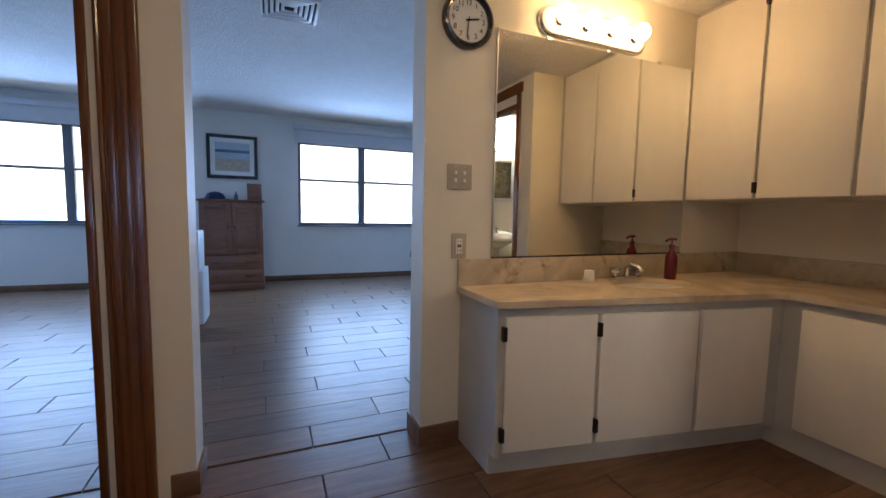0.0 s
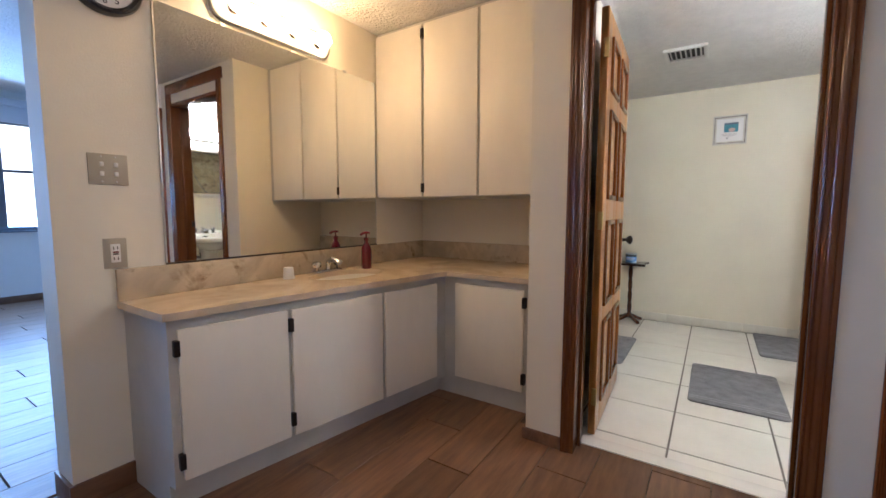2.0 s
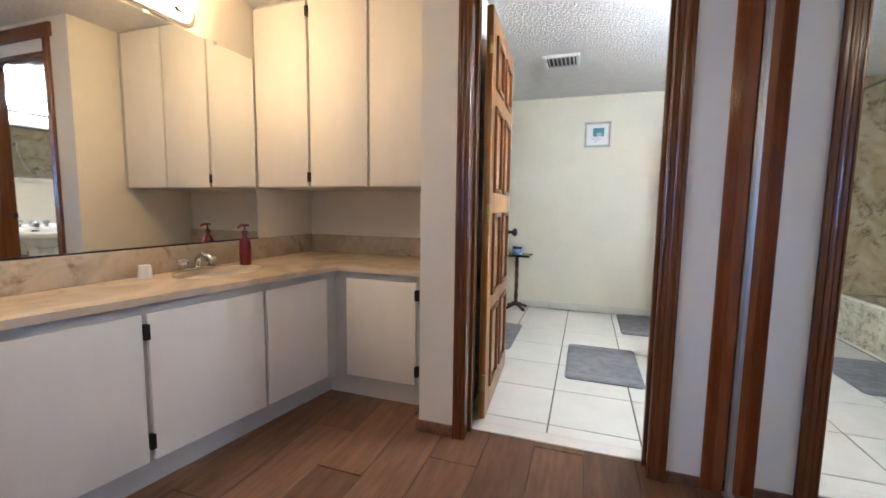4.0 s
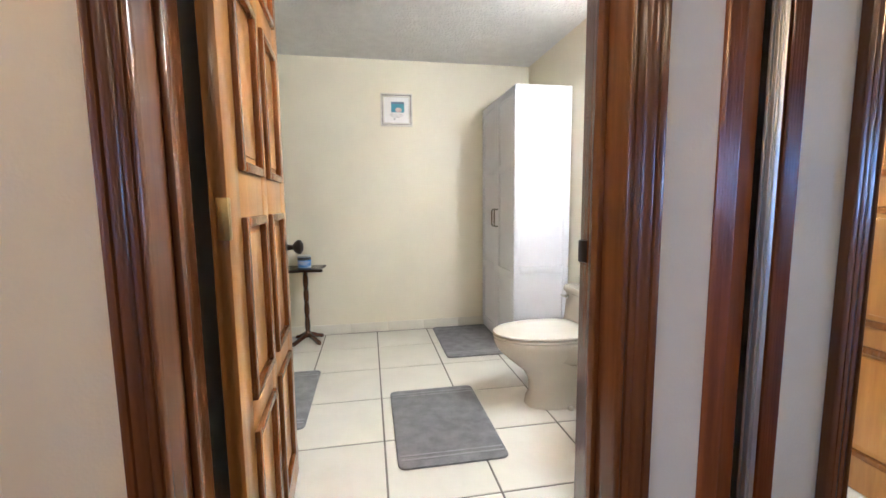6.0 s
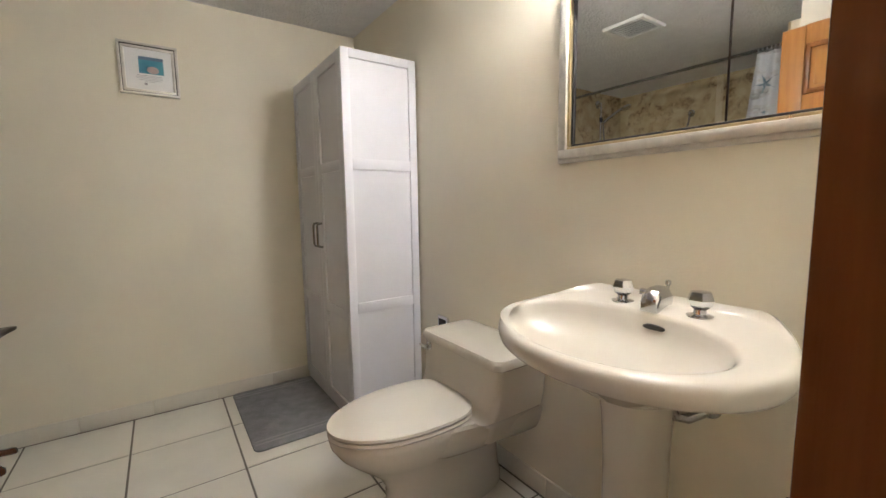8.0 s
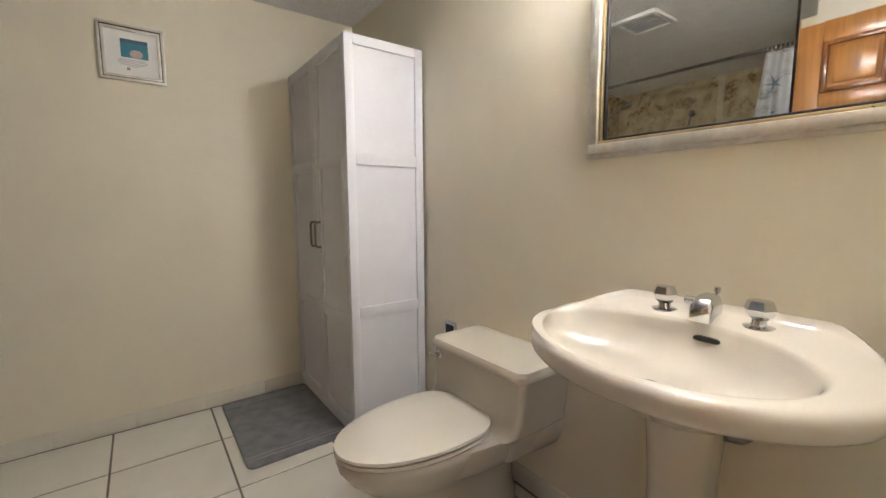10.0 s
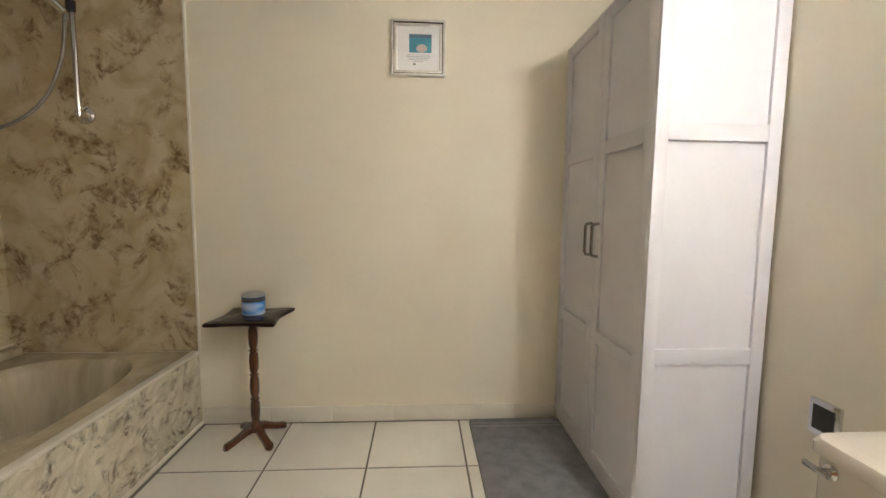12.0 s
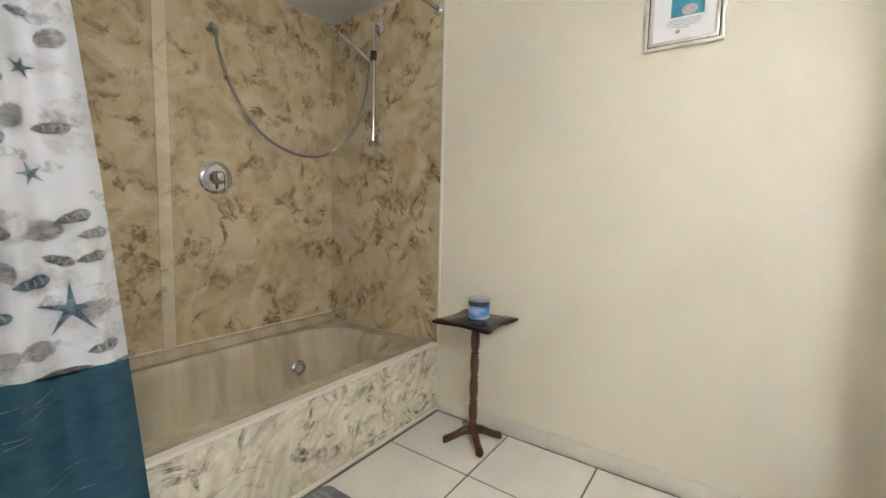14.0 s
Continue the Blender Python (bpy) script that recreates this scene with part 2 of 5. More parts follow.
def shell_print(name):
    """White cloth printed with scattered grey and slate shells and fish."""
    m = bpy.data.materials.new(name)
    m.use_nodes = True
    n, l = m.node_tree.nodes, m.node_tree.links
    b = n["Principled BSDF"]
    b.inputs["Roughness"].default_value = 0.75
    co = n.new("ShaderNodeTexCoord")
    warp = n.new("ShaderNodeTexNoise")
    warp.inputs["Scale"].default_value, warp.inputs["Detail"].default_value = 22, 4
    add = n.new("ShaderNodeVectorMath")
    add.operation = "MULTIPLY_ADD"
    add.inputs[1].default_value = (0.06, 0.06, 0.05)
    l.new(co.outputs["Object"], warp.inputs["Vector"])
    l.new(warp.outputs["Color"], add.inputs[0])
    l.new(co.outputs["Object"], add.inputs[2])
    last = None
    for scale, stretch, cut, tone in ((7, (0.8, 0.2, 1.7), 0.44, (0.47, 0.455, 0.435)), (9, (0.9, 0.2, 2.2), 0.30, (0.34, 0.335, 0.325))):
        mp = n.new("ShaderNodeMapping")
        mp.inputs["Scale"].default_value = stretch
        mp.inputs["Rotation"].default_value = (0, 0.35, 0)
        mp.inputs["Location"].default_value = (scale * 0.37, 0, scale * 0.71)
        l.new(add.outputs[0], mp.inputs[0])
        v = n.new("ShaderNodeTexVoronoi")
        v.inputs["Scale"].default_value = scale
        l.new(mp.outputs[0], v.inputs["Vector"])
        step = n.new("ShaderNodeMapRange")
        step.inputs["From Min"].default_value, step.inputs["From Max"].default_value = cut, cut - 0.06
        l.new(v.outputs["Distance"], step.inputs[0])
        grain = n.new("ShaderNodeTexNoise")
        grain.inputs["Scale"].default_value, grain.inputs["Detail"].default_value = 60, 5
        l.new(co.outputs["Object"], grain.inputs["Vector"])
        g2 = n.new("ShaderNodeMapRange")
        g2.inputs["From Min"].default_value, g2.inputs["From Max"].default_value = 0.35, 0.6
        l.new(grain.outputs[0], g2.inputs[0])
        mul = n.new("ShaderNodeMath")
        mul.operation = "MULTIPLY"
        l.new(step.outputs[0], mul.inputs[0])
        l.new(g2.outputs[0], mul.inputs[1])
        mix = n.new("ShaderNodeMix")
        mix.data_type = "RGBA"
        l.new(mul.outputs[0], mix.inputs["Factor"])
        mix.inputs["B"].default_value = (*tone, 1)
        if last is None:
            mix.inputs["A"].default_value = (0.56, 0.57, 0.59, 1)
        else:
            l.new(last, mix.inputs["A"])
        last = mix.outputs["Result"]
    l.new(last, b.inputs["Base Color"])
    return m


CURTAIN = shell_print("shell_printed_cloth")
PRINTPALE = material("pale_shell_print", (0.54, 0.535, 0.52), 0.75, second=(0.33, 0.32, 0.30), scale=75, stretch=(0.6, 1, 1.6))
PRINTTEAL = material("pale_teal_print", (0.26, 0.37, 0.44), 0.7, vary=0.3, scale=70)
PRINTGREY = material("grey_shell_print", (0.46, 0.455, 0.44), 0.75, second=(0.13, 0.13, 0.13), scale=70, stretch=(0.6, 1, 1.8))
PRINTBLUE = material("slate_blue_print", (0.33, 0.39, 0.44), 0.75, second=(0.06, 0.135, 0.19), scale=55)
BULB = glow("lit_bulb", (1.0, 0.62, 0.29), 9.5)
DOMEGLASS = glow("lit_frosted_dome", (1.0, 0.72, 0.46), 9.0)
BATHBULB = glow("lit_white_bulb", (1.0, 0.965, 0.97), 45.0)
OUTSIDE = glow("bright_daylight", (0.86, 0.93, 1.0), 0.9)

# ---- building helpers ----
WORLD = {}


def thing(name, loc, label, category, group="", kind="", rz=0):
    ob = new(name)
    ob.empty_display_size = 0.1
    ob.matrix_world = pose(*loc, 0, 0, rz)
    WORLD[ob] = ob.matrix_world.copy()
    return tagged(ob, label, category, group, kind)


def finish(name, bm, mat, smooth):
    bmesh.ops.recalc_face_normals(bm, faces=bm.faces)
    me = bpy.data.meshes.new(name)
    bm.to_mesh(me)
    bm.free()
    for m in mat if isinstance(mat, (list, tuple)) else [mat]:
        me.materials.append(m)
    if smooth:
        me.shade_smooth()
        me.set_sharp_from_angle(angle=radians(38))
    return me


def part(name, bm, mat, parent, label="", smooth=True, local=False):
    """One mesh under a thing or a part; bm is in world metres, or in the thing's own when local."""
    m = WORLD[parent]
    if not local:
        bmesh.ops.transform(bm, matrix=m.inverted(), verts=bm.verts)
    ob = new(name, finish(name, bm, mat, smooth))
    ob.parent = parent
    WORLD[ob] = m
    return tagged(ob, label)


def solo(name, bm, mat, label, category, kind="", loc=(0, 0, 0), group="", smooth=True):
    """A thing or piece of the setting that is one mesh."""
    bmesh.ops.translate(bm, vec=[-c for c in loc], verts=bm.verts)
    ob = new(name, finish(name, bm, mat, smooth))
    ob.location = loc
    WORLD[ob] = pose(*loc)
    return tagged(ob, label, category, group, kind)


def box(x0, x1, y0, y1, z0, z1, bevel=0.0, bm=None, seg=2, rz=0.0):
    own = bmesh.new()
    r = bmesh.ops.create_cube(own, size=1)
    bmesh.ops.scale(own, vec=(abs(x1 - x0), abs(y1 - y0), abs(z1 - z0)), verts=own.verts)
    if bevel:
        bmesh.ops.bevel(own, geom=own.edges[:], offset=bevel, segments=seg, affect="EDGES", profile=0.5)
    if rz:
        bmesh.ops.rotate(own, cent=(0, 0, 0), matrix=Matrix.Rotation(radians(rz), 3, "Z"), verts=own.verts)
    bmesh.ops.translate(own, vec=((x0 + x1) / 2, (y0 + y1) / 2, (z0 + z1) / 2), verts=own.verts)
    return join(bm, own)


def join(bm, own):
    if bm is None:
        return own
    tmp = bpy.data.meshes.new("tmp")
    own.to_mesh(tmp)
    own.free()
    bm.from_mesh(tmp)
    bpy.data.meshes.remove(tmp)
    return bm


def lathe(profile, loc=(0, 0, 0), seg=28, bm=None, squash=(1, 1), m=None):
    """A solid turned about z from rows of (radius, height)."""
    own = bmesh.new()
    rings = []
    for r, z in profile:
        rings.append([own.verts.new((r * squash[0] * math.cos(2 * math.pi * k / seg), r * squash[1] * math.sin(2 * math.pi * k / seg), z))
                      for k in range(seg)])
    for a, b in zip(rings, rings[1:]):
        for k in range(seg):
            own.faces.new((a[k], a[(k + 1) % seg], b[(k + 1) % seg], b[k]))
    own.faces.new(rings[0][::-1])
    own.faces.new(rings[-1])
    if m is not None:
        bmesh.ops.transform(own, matrix=m, verts=own.verts)
    bmesh.ops.translate(own, vec=loc, verts=own.verts)
    return join(bm, own)


def rings_solid(rings, bm=None, cap=True):
    """A skin over rings of equal count, closed at both ends."""
    own = bmesh.new()
    vs = [[own.verts.new(p) for p in r] for r in rings]
    c = len(vs[0])
    for a, b in zip(vs, vs[1:]):
        for k in range(c):
            own.faces.new((a[k], a[(k + 1) % c], b[(k + 1) % c], b[k]))
    if cap:
        own.faces.new(vs[0][::-1])
        own.faces.new(vs[-1])
    return join(bm, own)


def tube(points, radius, seg=10, bm=None):
    """A round bar along a line of points."""
    pts = [Vector(p) for p in points]
    rings = []
    up = Vector((0, 0, 1))
    for i, p in enumerate(pts):
        d = (pts[min(i + 1, len(pts) - 1)] - pts[max(i - 1, 0)]).normalized()
        a = d.cross(up)
        if a.length < 0.05:
            a = d.cross(Vector((1, 0, 0)))
        a.normalize()
        b = d.cross(a)
        rings.append([p + radius * (math.cos(2 * math.pi * k / seg) * a + math.sin(2 * math.pi * k / seg) * b) for k in range(seg)])
    return rings_solid(rings, bm)


def prism(outline, z0, z1, bm=None, bevel=0.0):
    own = bmesh.new()
    lo = [own.verts.new((x, y, z0)) for x, y in outline]
    hi = [own.verts.new((x, y, z1)) for x, y in outline]
    own.faces.new(lo[::-1])
    own.faces.new(hi)
    c = len(lo)
    for k in range(c):
        own.faces.new((lo[k], lo[(k + 1) % c], hi[(k + 1) % c], hi[k]))
    if bevel:
        bmesh.ops.bevel(own, geom=own.edges[:], offset=bevel, segments=2, affect="EDGES", profile=0.5)
    return join(bm, own)


def aim(px, py, pz, tx, ty, tz):
    """Turns +z of a turned solid towards (tx, ty, tz), at a place."""
    return Matrix.Translation((px, py, pz)) @ Vector((tx, ty, tz)).to_track_quat("Z", "Y").to_matrix().to_4x4()

# ---- large structure ----
S = "structure"
solo("ground", box(-4.2, 6.0, -3.4, 8.0, -0.20, -0.012), PLANKGROUT, "dark concrete slab under the flooring", "floor", S)
# hall and bedroom ceilings, bathroom ceiling
solo("ceiling", box(-1.5, 3.45, -1.4, Y_NORTH + 0.18, Z_HALL, Z_HALL + 0.1), CEIL, "textured white hall ceiling", "ceiling", S)
solo("ceiling", box(-4.0, 4.2, Y_NORTH + 0.18, Y_BEDN, Z_BED, Z_BED + 0.1), CEIL, "textured white bedroom ceiling", "ceiling", S)
solo("ceiling", box(2.6925, X_EAST + 0.1, Y_SOUTH - 0.1, 0.4955, Z_BATH, Z_BATH + 0.02), CEIL, "sprayed textured bathroom ceiling", "ceiling", S)
solo("ceiling", box(X_ALC + 0.12, X_EAST + 0.1, 0.4955, Y_BATHN + 0.1, Z_BATH, Z_BATH + 0.02), CEIL, "sprayed textured ceiling over the tub", "ceiling", S)

bm = box(1.066, X_ALC + 0.12, Y_NORTH, Y_NORTH + 0.18, 0, Z_BED + 0.1)
solo("wall_north", bm, WALL, "cream painted wall behind the vanity", "wall", S)
bm = box(-0.20, 0.09, Y_NORTH, Y_NORTH + 0.18, 0, Z_BED + 0.1)
solo("wall_stub", bm, WALL, "narrow cream wall between two openings", "wall", S)
bm = box(-1.5, -1.15, Y_NORTH, Y_NORTH + 0.18, 0, Z_BED + 0.1)
box(-1.15, -0.20, Y_NORTH, Y_NORTH + 0.18, 2.10, Z_BED + 0.1, bm=bm)
solo("wall_doorway", bm, WALL, "cream wall round the bedroom doorway", "wall", S)
solo("wall_header", box(0.09, 1.066, Y_NORTH, Y_NORTH + 0.18, 2.36, Z_BED + 0.1), WALL, "cream header over the wide opening", "wall", S)
solo("wall_west", box(-1.6, -1.5, -1.4, Y_NORTH, 0, Z_HALL + 0.1), WALL, "plain cream hall end wall", "wall", S)
# bathroom partition: alcove back, stub, head over the door, closet corner
bm = box(X_ALC, X_ALC + 0.12, 0.70, Y_NORTH, 0, Z_HALL)
solo("wall_alcove", bm, WALL, "cream wall at the back of the vanity alcove", "wall", S)
bm = box(X_DOOR, X_ALC, 0.4955, 0.6545, 0, Z_HALL)
solo("wall_stub_east", bm, WALL, "cream wall beside the bathroom door", "wall", S)
bm = box(X_DOOR, X_BATHW, 0.430, 0.4955, 0, Z_HALL)
box(X_DOOR, X_BATHW, -0.446, 0.430, 2.221, Z_HALL, bm=bm)
box(X_DOOR, 2.692, Y_CLOSET, -0.446, 0, Z_HALL, bm=bm)
box(2.632, 2.692, Y_SOUTH - 0.1, Y_CLOSET, 0, Z_HALL, bm=bm)
solo("wall_partition", bm, WALL, "cream partition round the bathroom door", "wall", S)
bm = box(X_ALC, X_ALC + 0.12, 0.4955, 0.6995, 0, Z_HALL)
solo("wall_return", bm, WALL, "cream return wall beside the tub", "wall", S)
bm = box(X_ALC + 0.12, 3.72, Y_TUB, Y_BATHN + 0.1, 0, Z_BATH)
box(X_ALC + 0.12, X_ALC + 0.121, 0.70, Y_TUB, 0, Z_BATH, bm=bm)
solo("wall_tub_end", bm, BATHWALL, "cream wall at the end of the tub", "wall", S)
solo("wall_east", box(X_EAST, X_EAST + 0.1, Y_SOUTH - 0.1, Y_BATHN + 0.1, 0, Z_BATH), BATHWALL, "plain cream bathroom wall", "wall", S)
solo("wall_south", box(2.6925, X_EAST, Y_SOUTH - 0.1, Y_SOUTH, 0, Z_BATH), BATHWALL, "plain cream bathroom wall behind toilet and basin", "wall", S)
solo("wall_bath_north", box(3.72, X_EAST, Y_BATHN, Y_BATHN + 0.1, 0, Z_BATH), BATHWALL, "wall behind the tub surround", "wall", S)
# closet: wall over and beside the mirrored doors, dark inside
bm = box(-1.5, 2.6315, -0.80, Y_CLOSET, 2.111, Z_HALL)
solo("wall_closet", bm, WALL, "cream wall over the mirrored closet doors", "wall", S)
solo("wall_closet_back", box(-1.5, 2.632, -1.5, -1.4, 0, Z_HALL), WALL, "plain wall at the back of the closet", "wall", S)
# bedroom shell with two windows
WIN = ((0.815, 2.945), (-3.28, -1.12))
W0, W1 = 0.93, 2.33
bm = box(-4.0, -3.28, Y_BEDN, Y_BEDN + 0.2, 0, Z_BED)
box(-1.12, 0.815, Y_BEDN, Y_BEDN + 0.2, 0, Z_BED, bm=bm)
box(2.945, 4.2, Y_BEDN, Y_BEDN + 0.2, 0, Z_BED, bm=bm)
for a, b in WIN:
    box(a, b, Y_BEDN, Y_BEDN + 0.2, 0, W0, bm=bm)
    box(a, b, Y_BEDN, Y_BEDN + 0.2, W1, Z_BED, bm=bm)
solo("wall_bedroom_north", bm, BEDWALL, "pale bedroom wall with two wide windows", "wall", S)
solo("wall_bedroom_west", box(-4.1, -4.0, Y_NORTH, Y_BEDN, 0, Z_BED), BEDWALL, "pale bedroom wall", "wall", S)
solo("wall_bedroom_east", box(4.2, 4.3, Y_NORTH, Y_BEDN, 0, Z_BED), BEDWALL, "pale bedroom wall", "wall", S)
bm = box(-4.0, -1.5, Y_NORTH, Y_NORTH + 0.18, 0, Z_BED)
box(X_ALC + 0.12, 4.2, Y_NORTH + 0.04, Y_NORTH + 0.18, 0, Z_BED, bm=bm)
solo("wall_bedroom_south", bm, BEDWALL, "pale bedroom wall behind the hall", "wall", S)
solo("backdrop", box(-8, 8, Y_BEDN + 1.6, Y_BEDN + 1.7, -1, 6), OUTSIDE, "bright overexposed daylight outside", "backdrop", S)


def strip(points, z0, z1):
    """A moulded board: its outline in plan, drawn upright."""
    return prism(points, z0, z1)


def reeded(x0, x1, y0, y1, z1, face="y"):
    """A jamb board: one half a row of fine reeds, the other half flat."""
    lo, hi, d0, d1 = (y0, y1, x0, x1) if face == "x" else (x0, x1, y0, y1)
    w = hi - lo
    pts = [(lo, d1), (lo, d0 + 0.006), (lo + 0.46 * w, d0 + 0.006), (lo + 0.48 * w, d0 + 0.001)]
    c = lo + 0.48 * w
    step = 0.50 * w / 6
    for k in range(6):
        pts += [(c + step * f, d0 + dz) for f, dz in ((0.12, 0.0005), (0.5, -0.0022), (0.88, 0.0005), (1.0, 0.0035))]
        c += step
    pts += [(hi, d0 + 0.005), (hi, d1)]
    return strip([(b, a) for a, b in pts] if face == "x" else pts, 0, z1)


def fluted(a0, a1, d0, d1, z0, z1, face, flip=False):
    """A casing board across a0..a1, proud from d1 to d0: bead, cove, broad ogee and back band."""
    w = a1 - a0
    t_ = d1 - d0
    rows = ((0, 1), (0, 0.45), (0.03, 0.30), (0.08, 0.22), (0.12, 0.30), (0.14, 0.52), (0.17, 0.52), (0.20, 0.36), (0.28, 0.30), (0.36, 0.34), (0.38, 0.44), (0.41, 0.44),
            (0.44, 0.26), (0.52, 0.12), (0.62, 0.05), (0.70, 0.10), (0.72, 0.24), (0.75, 0.24), (0.78, 0.02), (0.84, 0.0), (0.94, 0.0), (0.98, 0.06), (1, 0.2), (1, 1))
    pts = [((a1 - u * w) if flip else (a0 + u * w), d0 + v * t_) for u, v in rows]
    return strip([(b, a) for a, b in pts] if face == "x" else pts, z0, z1)


t = thing("door_1", (X_DOOR, 0.0, 0), "dark-stained moulded wooden door frame of the bathroom", "door frame", "", S)
part("casing", fluted(0.404, 0.4670, X_DOOR - 0.022, X_DOOR - 0.0005, 0, 2.30, "x"), CASING, t)
part("casing", fluted(-0.5000, -0.4250, X_DOOR - 0.022, X_DOOR - 0.0005, 0, 2.30, "x", True), CASING, t)
part("casing_head", box(X_DOOR - 0.021, X_DOOR - 0.0005, -0.500, 0.495, 2.301, 2.395, 0.004), CASING, t)
part("jamb", box(X_DOOR, X_BATHW - 0.002, 0.405, 0.4298, 0, 2.22, 0.002), CASING, t)
part("jamb", box(X_DOOR, 2.7145, -0.4458, -0.43, 0, 2.22, 0.002), CASING, t)
part("jamb_head", box(X_DOOR, X_BATHW, -0.43, 0.405, 2.19, 2.22, 0.002), CASING, t)
part("stop", box(2.620, 2.655, 0.392, 0.405, 0, 2.19, 0.003), CASING, t)
part("stop", box(2.620, 2.655, -0.43, -0.417, 0, 2.19, 0.003), CASING, t)
part("strike_plate", box(2.685, 2.7165, -0.4305, -0.4265, 1.028, 1.080, 0.004), BRONZE, t, "dark bronze strike plate")
t = thing("door_2", (-0.14, Y_NORTH, 0), "dark glossy wooden frame of the bedroom doorway", "door frame", "", S)
part("casing", fluted(-0.175, -0.045, Y_NORTH - 0.028, Y_NORTH - 0.0005, 0, 2.11, "y"), CASING, t)
part("jamb", box(-0.225, -0.20, Y_NORTH - 0.02, Y_NORTH + 0.18, 0, 2.08, 0.002), CASING, t)
part("casing_head", box(-1.25, -0.045, Y_NORTH - 0.025, Y_NORTH - 0.0005, 2.111, 2.21, 0.004), CASING, t)
part("casing", fluted(-1.25, -1.15, Y_NORTH - 0.025, Y_NORTH - 0.0005, 0, 2.11, "y", True), CASING, t)
t = thing("door_3", (2.5, -0.68, 0), "dark-stained wooden frame of the mirrored closet", "door frame", "", S)
part("jamb", reeded(X_DOOR - 0.010, 2.6315, -0.716, Y_CLOSET - 0.0005, 2.09, "x"), JAMB, t, "reddish reeded jamb")
part("casing_head", box(-1.5, X_DOOR - 0.001, Y_CLOSET + 0.001, Y_CLOSET + 0.02, 2.095, 2.20, 0.003), CASING, t)
part("jamb_head", box(-1.5, 2.631, -0.80, Y_CLOSET, 2.09, 2.11, 0.002), CASING, t)

# ---- hall: vanity ----
FL, FI = Vector((1.25, 1.548)), Vector((2.748, 1.287))     # counter's front edge, outer and inner end
ALONG = (FI - FL).normalized()
INTO = Vector((-ALONG.y, ALONG.x))
TURN_V = math.degrees(math.atan2(ALONG.y, ALONG.x))
ZC = 0.808


def front(x, back, z):
    """A place on the slanted vanity front at that x, set back from the counter's edge."""
    p = FL + INTO * back
    return (x, p.y + (x - p.x) * ALONG.y / ALONG.x, z)


def front_panel(x0, x1, z0, z1, back, thick, bevel):
    a, b = Vector(front(x0, back, 0)), Vector(front(x1, back, 0))
    c = (a + b) / 2 + Vector((INTO.x, INTO.y, 0)) * thick / 2
    w = (b - a).length
    return box(c.x - w / 2, c.x + w / 2, c.y - thick / 2, c.y + thick / 2, z0, z1, bevel, rz=TURN_V)


def oval(cx, cy, rx, ry, count=40):
    return [(cx + rx * math.cos(2 * math.pi * k / count), cy + ry * math.sin(2 * math.pi * k / count)) for k in range(count)]


van = thing("vanity_cabinet", (1.9, 1.7, 0), "white painted vanity cabinet with flat doors and dark hinges", "cabinet")
c0, c1 = front(1.272, 0.030, 0), front(2.79, 0.030, 0)
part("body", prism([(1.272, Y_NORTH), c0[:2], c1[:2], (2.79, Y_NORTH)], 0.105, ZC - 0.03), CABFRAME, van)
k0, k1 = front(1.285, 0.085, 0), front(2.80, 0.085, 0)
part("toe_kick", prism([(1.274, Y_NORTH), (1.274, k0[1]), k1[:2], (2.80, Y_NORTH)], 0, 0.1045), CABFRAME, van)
for x0, x1, hinge in ((1.30, 1.728, 1.300), (1.748, 2.262, 1.748), (2.284, 2.690, None)):
    d = part("door", front_panel(x0, x1, 0.135, 0.735, 0.012, 0.0185, 0.002), CAB, van)
    if hinge:
        for z in (0.215, 0.665):
            part("hinge", front_panel(hinge - 0.017, hinge + 0.004, z - 0.031, z + 0.031, 0.006, 0.026, 0.002), BLACKHINGE, d, "dark metal hinge")

ret = thing("base_cabinet", (3.1, 1.0, 0), "white painted corner base cabinet with one flat door", "cabinet")
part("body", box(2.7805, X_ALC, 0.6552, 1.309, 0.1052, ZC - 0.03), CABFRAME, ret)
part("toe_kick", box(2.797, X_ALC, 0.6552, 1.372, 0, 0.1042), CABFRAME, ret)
d = part("door", box(2.761, 2.7795, 0.769, 1.222, 0.135, 0.735, 0.002), CAB, ret)
for z in (0.215, 0.665):
    part("hinge", box(2.754, 2.7795, 0.750, 0.773, z - 0.031, z + 0.031, 0.002), BLACKHINGE, d, "dark metal hinge")

# counter with an integral oval bowl
BX, BY = 2.33, 1.725


def counter_top():
    bm = bmesh.new()
    outline = [(1.25, Y_NORTH - 0.001), tuple(FL), (2.70, 1.2945), (2.742, 1.270), (2.748, 1.23), (2.748, 0.6552), (X_ALC - 0.001, 0.6552), (X_ALC - 0.001, Y_NORTH - 0.001)]
    rim = oval(BX, BY, 0.255, 0.165)
    a = [bm.verts.new((x, y, ZC)) for x, y in outline]
    b = [bm.verts.new((x, y, ZC)) for x, y in rim]
    e = [bm.edges.new((v[k], v[(k + 1) % len(v)])) for v in (a, b) for k in range(len(v))]
    bmesh.ops.triangle_fill(bm, use_beauty=True, use_dissolve=False, edges=e)
    low = [bm.verts.new((x, y, ZC - 0.03)) for x, y in outline]
    for k in range(len(a)):
        j = (k + 1) % len(a)
        bm.faces.new((a[k], a[j], low[j], low[k]))
    last = b
    for s, dz in ((0.975, 0.006), (0.94, 0.02), (0.86, 0.06), (0.70, 0.10), (0.42, 0.125), (0.10, 0.132)):
        ring = [bm.verts.new((BX + (x - BX) * s, BY + (y - BY) * s, ZC - dz)) for x, y in rim]
        for k in range(len(ring)):
            j = (k + 1) % len(ring)
            bm.faces.new((last[k], last[j], ring[j], ring[k]))
        last = ring
    bm.faces.new(last)
    return bm


